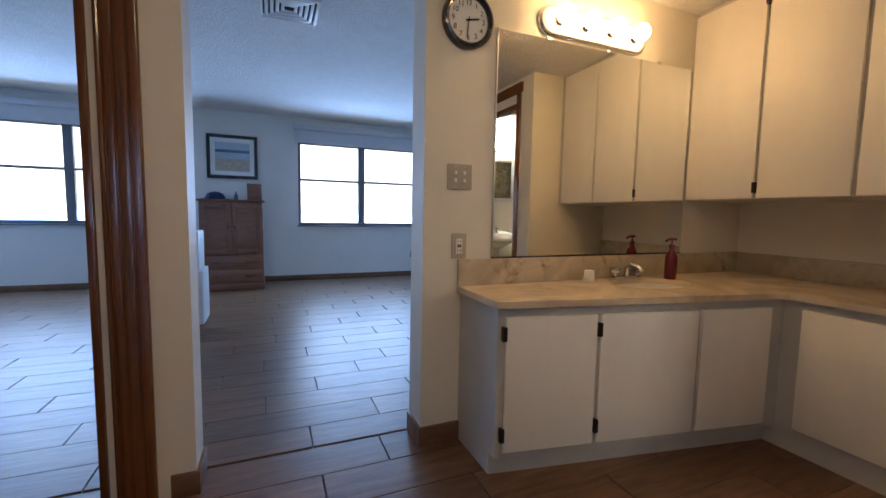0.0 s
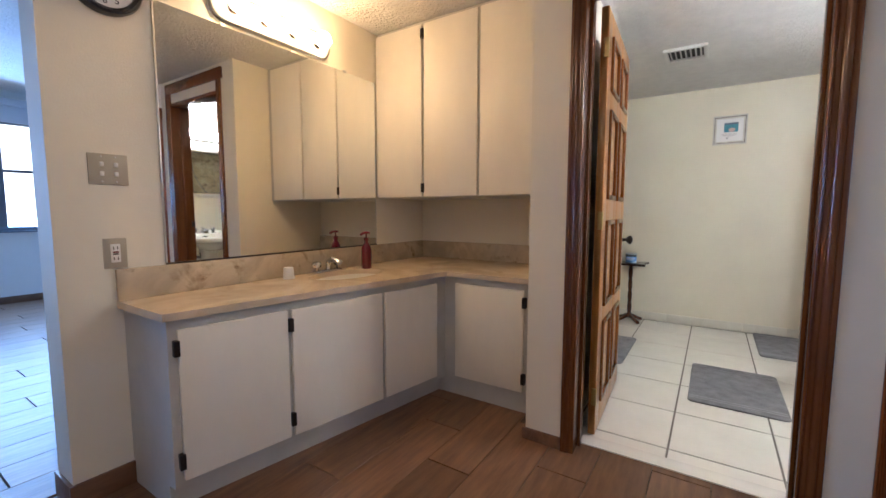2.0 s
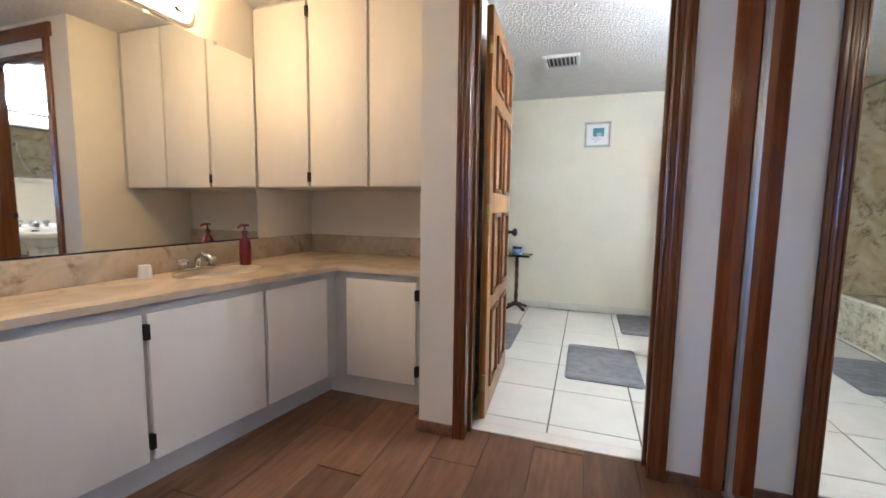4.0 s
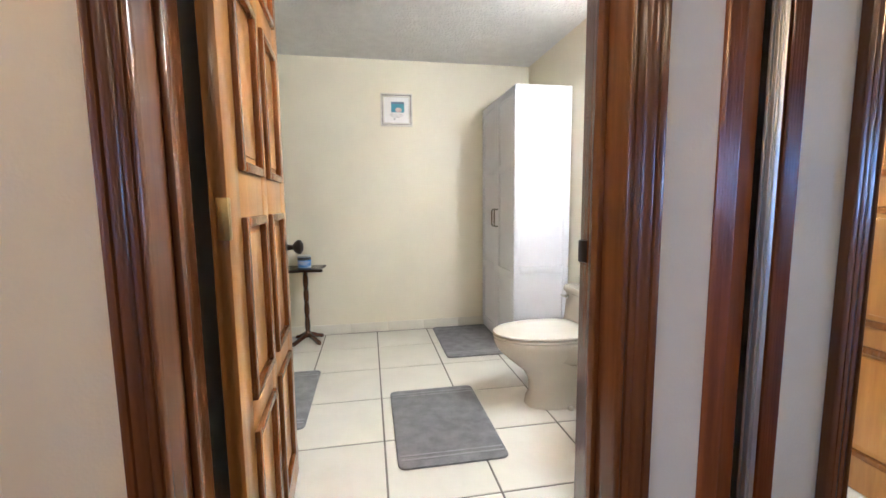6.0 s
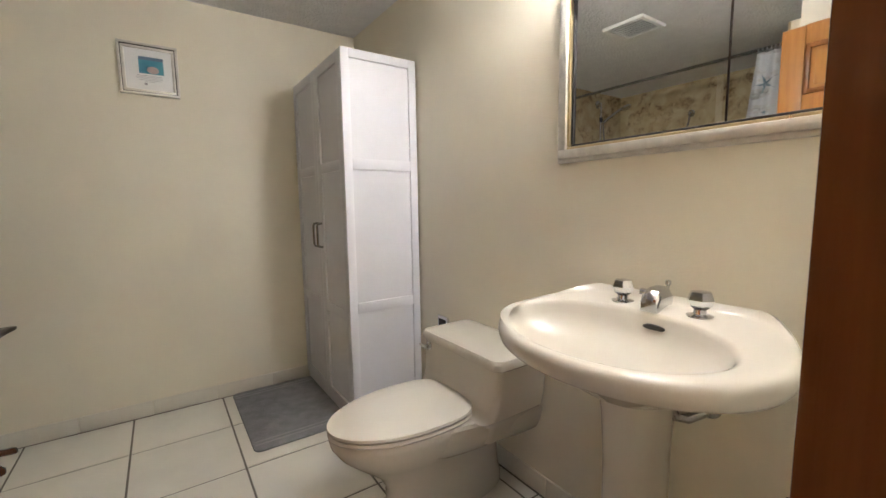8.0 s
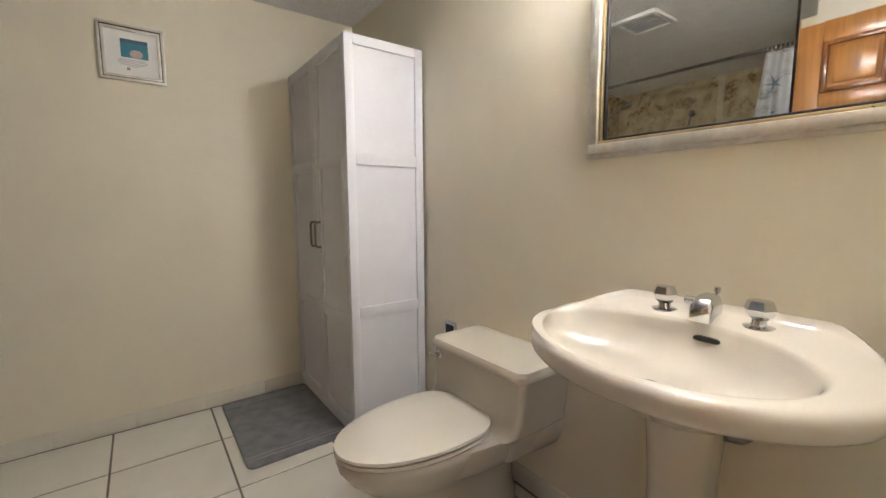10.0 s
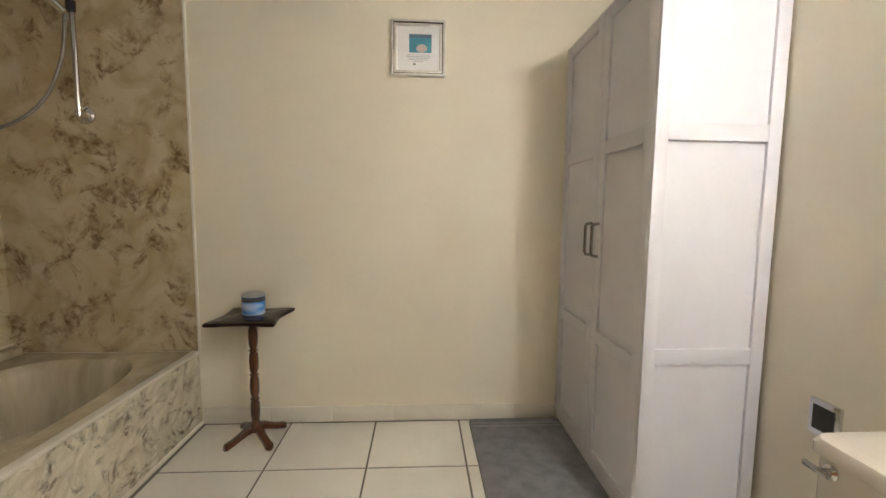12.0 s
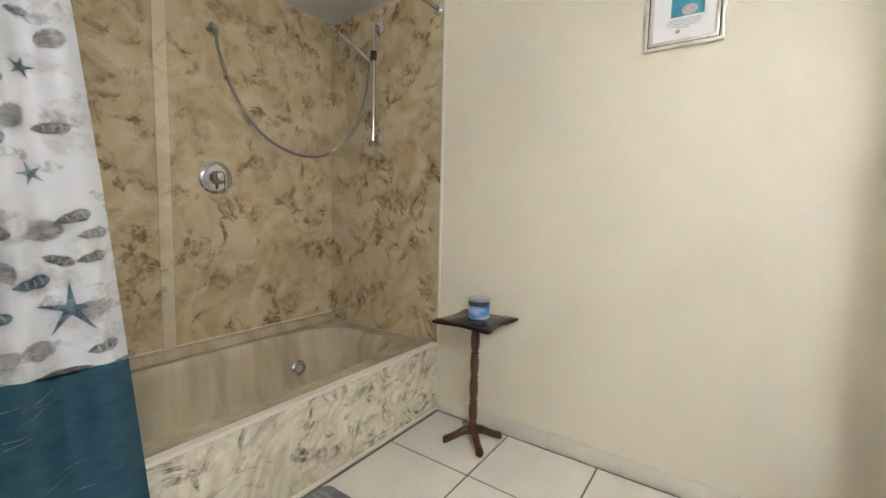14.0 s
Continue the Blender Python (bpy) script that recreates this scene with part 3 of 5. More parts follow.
ctr = thing("vanity_counter", (2.2, 1.6, ZC), "L-shaped beige cultured-marble counter with integral oval bowl", "counter")
part("countertop", counter_top(), COUNTER, ctr)
part("backsplash", box(1.25, X_ALC - 0.023, Y_NORTH - 0.021, Y_NORTH - 0.0005, ZC, 0.942, 0.003), SPLASH, ctr, "veined marble backsplash")
part("backsplash", box(X_ALC - 0.022, X_ALC - 0.0005, 0.656, Y_NORTH - 0.001, ZC, 0.942, 0.003), SPLASH, ctr, "veined marble backsplash")
part("drain", lathe([(0.0, 0), (0.022, 0), (0.024, 0.003), (0.012, 0.006)], (BX, BY, ZC - 0.133), 20), CHROME, ctr, "chrome drain")

fau = thing("basin_faucet", (BX, 1.905, ZC), "chrome vanity faucet with clear round knobs", "faucet")
part("base", box(BX - 0.10, BX + 0.10, 1.875, 1.925, ZC, ZC + 0.016, 0.006, seg=3), CHROME, fau)
part("spout", tube([(BX, 1.90, ZC + 0.01), (BX, 1.895, ZC + 0.06), (BX, 1.86, ZC + 0.082), (BX, 1.81, ZC + 0.074), (BX, 1.79, ZC + 0.055)], 0.015, 12), CHROME, fau)
for dx in (-0.085, 0.085):
    part("knob", lathe([(0.012, 0), (0.012, 0.015), (0.026, 0.02), (0.031, 0.035), (0.027, 0.05), (0.012, 0.055)], (BX + dx, 1.90, ZC + 0.016), 8), CHROME, fau, smooth=False)

soap = thing("soap_bottle", (2.575, 1.80, ZC), "crimson plastic pump soap bottle, half full", "bottle")
part("body", lathe([(0.030, 0), (0.034, 0.006), (0.034, 0.115), (0.031, 0.14), (0.018, 0.165), (0.013, 0.172), (0.013, 0.185)], (2.575, 1.80, ZC)), RED, soap)
part("collar", lathe([(0.016, 0), (0.016, 0.018), (0.006, 0.022), (0.005, 0.045)], (2.575, 1.80, ZC + 0.185), 20), RED, soap)
part("pump", tube([(2.600, 1.795, ZC + 0.236), (2.57, 1.80, ZC + 0.238), (2.545, 1.80, ZC + 0.236), (2.525, 1.80, ZC + 0.226)], 0.008, 10), RED, soap, "crimson pump head")
cup = thing("cup", (2.02, 1.865, ZC), "small white ribbed paper cup upside down", "cup")
part("body", lathe([(0.030, 0), (0.031, 0.004), (0.026, 0.062), (0.024, 0.064)], (2.02, 1.865, ZC), 24), PAPER, cup)
part("rim", lathe([(0.029, 0), (0.033, 0.002), (0.033, 0.005), (0.029, 0.007)], (2.02, 1.865, ZC), 24), PAPER, cup)

# wall mirror with metal channel
mir = thing("wall_mirror", (2.13, Y_NORTH, 0.945), "large frameless vanity mirror in a thin metal channel", "mirror")
part("glass", box(1.447, 2.828, Y_NORTH - 0.009, Y_NORTH - 0.003, 0.950, 2.092), MIRROR, mir, smooth=False)
part("channel", box(1.440, 2.836, Y_NORTH - 0.012, Y_NORTH - 0.0008, 0.943, 0.951, 0.001), BRONZE, mir, "dark bottom channel")
for x in (1.443, 2.832):
    part("side_channel", box(x - 0.004, x + 0.004, Y_NORTH - 0.011, Y_NORTH - 0.0008, 0.952, 2.095, 0.001), STEEL, mir, "thin steel edge")
for x in (1.75, 2.15, 2.55):
    part("clip", box(x - 0.012, x + 0.012, Y_NORTH - 0.013, Y_NORTH - 0.001, 2.086, 2.102, 0.002), STEEL, mir, "small metal clip")

# upper cabinets
up = thing("upper_cabinet", (3.1, 1.35, 1.281), "tall white painted wall cabinet with three flat doors", "cabinet")
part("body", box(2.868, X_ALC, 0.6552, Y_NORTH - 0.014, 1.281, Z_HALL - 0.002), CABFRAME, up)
for y0, y1, hy in ((1.545, 1.945, 1.545), (1.125, 1.525, None), (0.715, 1.105, None)):
    d = part("door", box(2.848, 2.8675, y0, y1, 1.287, 2.405, 0.002), CAB, up)
    if hy:
        for z in (1.345, 2.345):
            part("hinge", box(2.841, 2.8675, hy - 0.017, hy + 0.004, z - 0.030, z + 0.030, 0.002), BLACKHINGE, d, "dark metal hinge")


def vanity_light(name, x0, x1, y, z, out, bulb, label, count=4):
    """A wall bar light: moulded back plate with a row of frosted globes."""
    t = thing(name, ((x0 + x1) / 2, y, z), label, "wall light")
    s = -1 if out < 0 else 1

    def stadium(r, depth, bevel):
        ends = ((x1 + 0.045 - 0.080, -90), (x0 - 0.045 + 0.080, 90))
        b = prism([(cx + r * math.cos(radians(a0 + 15 * k)), r * math.sin(radians(a0 + 15 * k))) for cx, a0 in ends for k in range(13)], 0.0005, depth, bevel=bevel)
        bmesh.ops.transform(b, matrix=Matrix(((1, 0, 0, 0), (0, 0, s, y), (0, 1, 0, z), (0, 0, 0, 1))), verts=b.verts)
        return b
    part("trim", stadium(0.080, 0.012, 0.004), CHROME, t, "chrome trim")
    part("back_plate", stadium(0.066, 0.025, 0.008), VENTWHITE, t)
    for k in range(count):
        x = x0 + 0.07 + k * (x1 - x0 - 0.14) / (count - 1)
        sock = part("socket", lathe([(0.030, 0), (0.030, 0.012), (0.022, 0.020), (0.020, 0.034)], seg=18, m=aim(x, y + s * 0.0255, z, 0, s, 0)), CHROME, t, "chrome socket")
        ball = lathe([(0.018, 0), (0.028, 0.008), (0.042, 0.022), (0.048, 0.042), (0.044, 0.064), (0.030, 0.080), (0.013, 0.087)], seg=20, m=aim(x, y + s * 0.045, z, 0, s, 0.25))
        part("globe_bulb", ball, bulb, t, "glowing frosted globe bulb")
    return t


vanity_light("vanity_light", 1.72, 2.38, Y_NORTH, 2.185, -1, BULB, "lit vanity light bar with four frosted globes")

# unseen flush hall light, added to brighten the cabinets; the four switches suggest it
hl = thing("unseen_ceiling_light", (0.55, 0.50, Z_HALL), "unseen flush ceiling light with a lit frosted glass dome, added to light the hall", "ceiling light")
down = aim(0.55, 0.50, Z_HALL - 0.0005, 0, 0, -1)
part("base_plate", lathe([(0.150, 0), (0.152, 0.004), (0.148, 0.024), (0.142, 0.028)], m=down, seg=36), BRASS, hl, "aged brass rim")
part("dome", lathe([(0.140, 0.0285), (0.138, 0.045), (0.118, 0.072), (0.080, 0.092), (0.035, 0.102), (0.006, 0.104)], m=down, seg=36), DOMEGLASS, hl, "glowing frosted glass dome")
part("finial", lathe([(0.006, 0.1045), (0.010, 0.110), (0.007, 0.120), (0.002, 0.123)], m=down, seg=14), BRASS, hl)

# clock
CX, CZ = 1.274, 2.093
clock = thing("wall_clock", (CX, Y_NORTH, CZ), "round wall clock with black rim and white face", "clock")
fwd = aim(CX, Y_NORTH - 0.0005, CZ, 0, -1, 0)
part("rim", lathe([(0.100, 0), (0.132, 0), (0.134, 0.02), (0.128, 0.036), (0.118, 0.040), (0.106, 0.030), (0.104, 0.016)], m=fwd, seg=48), BLACKPLASTIC, clock, "glossy black rim")
part("face", lathe([(0.1035, 0.0165), (0.1035, 0.0178)], m=fwd, seg=48), CLOCKFACE, clock)


def letters(text, size, m, mat, parent, name="lettering", align="CENTER", extrude=0.0006):
    cu = bpy.data.curves.new(name, "FONT")
    cu.body, cu.size, cu.align_x, cu.align_y, cu.extrude = text, size, align, "CENTER", extrude
    tmp = bpy.data.objects.new(name, cu)
    scene.collection.objects.link(tmp)
    me = bpy.data.meshes.new_from_object(tmp.evaluated_get(bpy.context.evaluated_depsgraph_get()))
    bpy.data.objects.remove(tmp)
    bm = bmesh.new()
    bm.from_mesh(me)
    bpy.data.meshes.remove(me)
    bmesh.ops.transform(bm, matrix=m, verts=bm.verts)
    return part(name, bm, mat, parent, smooth=False)


for h in range(1, 13):
    a = radians(90 - 30 * h)
    letters(str(h), 0.034, pose(CX + 0.080 * math.cos(a), Y_NORTH - 0.0190, CZ + 0.080 * math.sin(a), 90, 0, 0), BLACKPLASTIC, clock, "numeral")
for name, deg, ln, w in (("hour_hand", 78, 0.055, 0.007), ("minute_hand", 186, 0.080, 0.005)):
    b = box(-w / 2, w / 2, -0.001, 0.001, -0.015, ln)
    bmesh.ops.transform(b, matrix=pose(CX, Y_NORTH - 0.0225, CZ) @ Matrix.Rotation(radians(deg), 4, "Y"), verts=b.verts)
    part(name, b, BLACKPLASTIC, clock)
part("pin", lathe([(0.006, 0), (0.005, 0.006)], m=aim(CX, Y_NORTH - 0.017, CZ, 0, -1, 0), seg=14), BLACKPLASTIC, clock)

sw = thing("light_switch", (1.25, Y_NORTH, 1.354), "almond double wall plate with four small switches", "switch")
part("plate", box(1.184, 1.318, Y_NORTH - 0.007, Y_NORTH - 0.0005, 1.290, 1.415, 0.003), PLATE, sw)
for x in (1.228, 1.276):
    for z in (1.334, 1.372):
        part("toggle", box(x - 0.007, x + 0.007, Y_NORTH - 0.013, Y_NORTH - 0.0072, z - 0.009, z + 0.009, 0.002), WHITEPLASTIC, sw, "white toggle")
    for z in (1.303, 1.403):
        part("screw", lathe([(0.004, 0), (0.003, 0.0015)], m=aim(x, Y_NORTH - 0.007, z, 0, -1, 0), seg=10), STEEL, sw)
ou = thing("wall_outlet", (1.254, Y_NORTH, 1.009), "almond wall outlet with two sockets and reset buttons", "outlet")
part("plate", box(1.214, 1.296, Y_NORTH - 0.007, Y_NORTH - 0.0005, 0.948, 1.072, 0.003), PLATE, ou)
part("insert", box(1.238, 1.272, Y_NORTH - 0.010, Y_NORTH - 0.0072, 0.972, 1.048, 0.002), WHITEPLASTIC, ou, "white insert")
for z in (0.988, 1.032):
    for dx in (-0.007, 0.007):
        part("slot", box(1.255 + dx - 0.0015, 1.255 + dx + 0.0015, Y_NORTH - 0.0112, Y_NORTH - 0.0102, z - 0.006, z + 0.006), DARKSLOT, ou)
part("button", box(1.245, 1.265, Y_NORTH - 0.0118, Y_NORTH - 0.0102, 1.004, 1.010), DARKSLOT, ou, "black reset button")
part("button", box(1.245, 1.265, Y_NORTH - 0.0118, Y_NORTH - 0.0102, 1.012, 1.018), RED, ou, "red test button")

# baseboards of the hall
bb = thing("baseboard", (1.0, Y_NORTH, 0), "dark wood-look baseboard along the hall walls", "baseboard", "", S)
part("board", box(1.052, 1.2735, Y_NORTH - 0.014, Y_NORTH, 0, 0.098, 0.002), PLANK, bb)
part("board", box(1.052, 1.066, Y_NORTH, Y_NORTH + 0.18, 0, 0.098, 0.002), PLANK, bb)
part("board", box(0.00, 0.104, Y_NORTH - 0.014, Y_NORTH, 0, 0.098, 0.002), PLANK, bb)
part("board", box(0.09, 0.104, Y_NORTH, Y_NORTH + 0.18, 0, 0.098, 0.002), PLANK, bb)
part("board", box(X_DOOR - 0.014, X_DOOR - 0.0003, 0.4675, 0.668, 0, 0.060, 0.002), PLANK, bb)
part("board", box(X_DOOR - 0.012, X_DOOR - 0.0003, Y_CLOSET + 0.001, -0.501, 0, 0.045, 0.002), PLANK, bb)
for x0, x1 in ((-4.0, -1.5), (-1.5, 4.2)):
    part("board", box(x0, x1, Y_BEDN - 0.014, Y_BEDN, 0, 0.09, 0.002), PLANK, bb)

# mirrored sliding closet doors


def closet_door(length, m):
    """A mirror in a metal frame; built along x with its face towards +y, then set in place."""
    cd = thing("closet_door", tuple(m.translation), "full-height mirrored sliding closet door in a metal frame", "door", "sliding closet doors")
    cd.matrix_world = m
    WORLD[cd] = m
    part("mirror_panel", box(0.018, length - 0.018, -0.006, 0, 0.03, 2.06), MIRROR, cd, smooth=False, local=True)
    for a, b in ((0, 0.026), (length - 0.026, length)):
        st = part("stile", box(a, b, -0.010, 0.006, 0.014, 2.08, 0.003), STEEL, cd, "brushed metal stile", local=True)
        part("bead", box(a + 0.003, a + 0.010, 0.0062, 0.011, 0.016, 2.078, 0.002), STEEL, st, local=True)
        part("bead", box(b - 0.010, b - 0.003, 0.0062, 0.011, 0.016, 2.078, 0.002), STEEL, st, local=True)
    part("rail", box(0.026, length - 0.026, -0.010, 0.005, 0.014, 0.034, 0.002), STEEL, cd, local=True)
    part("rail", box(0.026, length - 0.026, -0.010, 0.005, 2.058, 2.08, 0.002), STEEL, cd, local=True)


closet_door(1.36, pose(1.175, -0.727, 0))
closet_door(1.36, pose(-0.16, -0.753, 0))
closet_door(1.36, pose(-1.495, -0.727, 0))
solo("track", box(-1.5, 2.535, -0.775, -0.708, 0.0, 0.012, 0.002), STEEL, "metal floor track of the closet doors", "track", S)

# ---- bathroom door ----
DH = Vector((2.752, 0.388, 0))
dr = thing("bathroom_door", tuple(DH), "honey-stained wooden panel door standing open", "door", rz=3.0)


def dbox(x0, x1, y0, y1, z0, z1, bevel=0.003, bm=None):
    return box(x0, x1, y0, y1, z0, z1, bevel, bm)


ROWS = ((0.15, 0.60), (0.68, 1.14), (1.25, 1.71), (1.80, 2.07))
COLS = ((0.115, 0.375), (0.465, 0.725))
DW, DT = 0.84, 0.036
leaf = dbox(0, DW, -DT + 0.008, -0.008, 0.012, 2.175, 0.001)
part("core", leaf, DOORWOOD, dr, local=True)
for x0, x1 in ((0, 0.110), (0.380, 0.460), (0.730, DW)):
    part("stile", dbox(x0, x1, -DT, 0, 0.012, 2.175), DOORWOOD, dr, local=True)
zz = [0.012] + [z for r in ROWS for z in r] + [2.175]
for z0, z1 in zip(zz[::2], zz[1::2]):
    for x0, x1 in ((0.110, 0.380), (0.460, 0.730)):
        part("rail", dbox(x0, x1, -DT + 0.0005, -0.0005, z0 - 0.004, z1 + 0.004), DOORWOOD, dr, local=True)
for z0, z1 in ROWS:
    for x0, x1 in COLS:
        for y0, y1 in ((-DT - 0.012, -DT + 0.008), (-0.008, 0.012)):
            b = dbox(x0, x0 + 0.026, y0, y1, z0, z1, 0.005)
            dbox(x1 - 0.026, x1, y0, y1, z0, z1, 0.005, b)
            dbox(x0 + 0.02, x1 - 0.02, y0, y1, z0, z0 + 0.026, 0.005, b)
            dbox(x0 + 0.02, x1 - 0.02, y0, y1, z1 - 0.026, z1, 0.005, b)
            part("panel_moulding", b, DOORMOULD, dr, "darker raised moulding", local=True)
        part("panel", dbox(x0 + 0.045, x1 - 0.045, -DT + 0.001, -0.001, z0 + 0.045, z1 - 0.045, 0.006), DOORWOOD, dr, local=True)
for s, y in ((-1, -DT), (1, 0)):
    b = lathe([(0.030, 0), (0.030, 0.005), (0.012, 0.010), (0.010, 0.030), (0.020, 0.036), (0.029, 0.048), (0.028, 0.060), (0.016, 0.068), (0.004, 0.070)], m=aim(DW - 0.062, y, 1.0, 0, s, 0))
    part("door_knob", b, BRONZE, dr, "dark bronze knob", local=True)
for z in (0.22, 1.14, 1.98):
    part("hinge", dbox(-0.012, 0.012, -DT - 0.004, -DT + 0.020, z - 0.045, z + 0.045, 0.003), BRASS, dr, "aged brass hinge", local=True)

# ---- bathroom: tub and shower ----
tub = thing("bathtub", (4.6, 1.4, 0), "built-in almond whirlpool tub with marble apron", "bathtub")
TZ = 0.405
part("apron", box(3.722, X_EAST - 0.001, Y_TUB, Y_TUB + 0.03, 0.018, TZ - 0.012, 0.002), APRON, tub, "pale veined marble apron")
part("base_strip", box(3.722, X_EAST - 0.001, Y_TUB - 0.010, Y_TUB + 0.03, 0, 0.018, 0.003), BASE_WHITE, tub, "cream strip along the floor")
part("rim_strip", box(3.722, X_EAST - 0.001, Y_TUB - 0.006, Y_TUB + 0.032, TZ - 0.012, TZ + 0.004, 0.003), BASE_WHITE, tub, "cream edge strip")


def tub_basin():
    bm = bmesh.new()
    x0, x1, y0, y1 = 3.722, X_EAST - 0.016, Y_TUB + 0.033, Y_BATHN - 0.016
    out = [bm.verts.new((x, y, TZ)) for x, y in ((x0, y0), (x1, y0), (x1, y1), (x0, y1))]
    cx, cy, rx, ry, count = (x0 + x1) / 2, (y0 + y1) / 2 - 0.01, 0.81, 0.36, 64

    def loop(sx, sy, z, shift=0.0):
        ring = []
        for k in range(count):
            a = 2 * math.pi * k / count
            c, s = math.cos(a), math.sin(a)
            ring.append(bm.verts.new((cx + shift + rx * sx * math.copysign(abs(c) ** 0.62, c), cy + ry * sy * math.copysign(abs(s) ** 0.55, s), z)))
        return ring
    last = loop(1, 1, TZ)
    e = [bm.edges.new((v[k], v[(k + 1) % len(v)])) for v in (out, last) for k in range(len(v))]
    bmesh.ops.triangle_fill(bm, use_beauty=True, use_dissolve=False, edges=e)
    for sx, sy, z in ((0.985, 0.97, TZ - 0.012), (0.965, 0.935, TZ - 0.05), (0.94, 0.89, 0.22), (0.90, 0.83, 0.10), (0.82, 0.70, 0.055), (0.5, 0.4, 0.05)):
        ring = loop(sx, sy, z)
        for k in range(count):
            j = (k + 1) % count
            bm.faces.new((last[k], last[j], ring[j], ring[k]))
        last = ring
    bm.faces.new(last)
    return bm


part("basin", tub_basin(), TUB, tub, "almond acrylic basin and deck")
for x, y, z in ((5.13, 1.688, 0.20),):
    j = part("jet", lathe([(0.048, 0), (0.050, 0.006), (0.041, 0.013), (0.030, 0.008)], seg=28, m=aim(x, y, z, 0, -1, 0.15)), CHROME, tub, "chrome jet ring")
    part("nozzle", lathe([(0.024, 0.004), (0.020, 0.014), (0.008, 0.016)], seg=16, m=aim(x, y, z, 0, -1, 0.15)), STEEL, j)

part("back_ledge", box(3.735, X_EAST - 0.0165, Y_BATHN - 0.085, Y_BATHN - 0.0165, TZ + 0.0005, TZ + 0.045, 0.040, seg=4), TUB, tub)
sur = thing("tub_surround", (4.6, Y_BATHN, TZ), "tan marbled shower surround panels", "shower wall", "", S)
part("back_panel", box(3.722, X_EAST - 0.0145, Y_BATHN - 0.014, Y_BATHN - 0.0005, TZ + 0.001, Z_BATH - 0.001), SURROUND, sur)
part("end_panel", box(X_EAST - 0.014, X_EAST - 0.0005, Y_TUB, Y_BATHN - 0.0005, TZ + 0.001, Z_BATH - 0.001), SURROUND, sur)
part("end_panel", box(3.7205, 3.734, Y_TUB, Y_BATHN - 0.0145, TZ + 0.001, Z_BATH - 0.001), SURROUND, sur)
part("batten", box(4.475, 4.535, Y_BATHN - 0.026, Y_BATHN - 0.0142, TZ + 0.001, Z_BATH - 0.001, 0.005), BATTEN, sur, "paler marble joint strip")
part("edge_trim", box(X_EAST - 0.016, X_EAST - 0.0005, Y_TUB - 0.011, Y_TUB - 0.0005, TZ + 0.005, Z_BATH - 0.001, 0.003), BASE_WHITE, sur, "cream edge bead")
part("caulk", box(3.735, X_EAST - 0.015, Y_BATHN - 0.0215, Y_BATHN - 0.0142, TZ + 0.046, TZ + 0.051, 0.002), BASE_WHITE, sur, "cream caulk line")

YB = Y_BATHN - 0.0145
val = thing("shower_valve", (4.755, YB, 1.325), "round chrome shower valve with lever handle", "faucet")
part("escutcheon", lathe([(0.088, 0), (0.088, 0.004), (0.075, 0.014), (0.060, 0.018), (0.040, 0.018)], seg=36, m=aim(4.755, YB, 1.325, 0, -1, 0)), CHROME, val)
part("hub", lathe([(0.038, 0), (0.034, 0.03), (0.026, 0.05), (0.018, 0.055)], seg=24, m=aim(4.755, YB - 0.018, 1.325, 0, -1, 0)), CHROME, val)
part("lever", box(4.768, 4.784, YB - 0.075, YB - 0.060, 1.255, 1.335, 0.005), CHROME, val, "chrome lever")
hs = thing("hand_shower", (5.3, 1.6, 1.5), "chrome hand shower with flexible hose on a slide bar", "shower")
part("wall_elbow", lathe([(0.034, 0), (0.034, 0.006), (0.024, 0.014), (0.020, 0.03), (0.012, 0.04)], seg=24, m=aim(4.755, YB, 2.09, 0, -1, 0)), CHROME, hs)
hose = []
pts = [Vector(p) for p in ((4.755, YB - 0.04, 2.085), (4.765, 1.83, 1.98), (4.83, 1.80, 1.78), (4.95, 1.75, 1.58), (5.12, 1.68, 1.485), (5.28, 1.60, 1.50), (5.40, 1.52, 1.64), (5.46, 1.47, 1.85), (5.475, 1.45, 2.06))]
for i in range(len(pts) - 1):
    p0, p1, p2, p3 = pts[max(i - 1, 0)], pts[i], pts[i + 1], pts[min(i + 2, len(pts) - 1)]
    for k in range(6):
        u = k / 6
        hose.append(0.5 * (2 * p1 + (p2 - p0) * u + (2 * p0 - 5 * p1 + 4 * p2 - p3) * u * u + (3 * p1 - p0 - 3 * p2 + p3) * u ** 3))
part("hose", tube(hose + [pts[-1]], 0.0085, 10), HOSE, hs, "flexible metal hose")
part("slide_bar", tube([(5.497, 1.435, 1.60), (5.497, 1.435, 2.29)], 0.0125, 14), CHROME, hs)
for z in (1.612, 2.275):
    part("bracket", lathe([(0.044, 0), (0.044, 0.008), (0.036, 0.016), (0.022, 0.022), (0.016, 0.050)], seg=26, m=aim(X_EAST - 0.0145, 1.435, z, -1, 0, 0)), CHROME, hs)
part("holder", lathe([(0.018, 0), (0.020, 0.02), (0.020, 0.05)], (5.492, 1.435, 2.08), 16), BLACKPLASTIC, hs, "black sliding holder")
part("handle", tube([(5.475, 1.45, 2.07), (5.44, 1.49, 2.115), (5.38, 1.545, 2.175), (5.33, 1.59, 2.22)], 0.017, 12), CHROME, hs)
part("spray_head", lathe([(0.020, 0), (0.048, 0.016), (0.056, 0.030), (0.056, 0.036), (0.044, 0.042)], seg=28, m=aim(5.315, 1.60, 2.245, -0.35, 0.1, -0.75)), CHROME, hs)

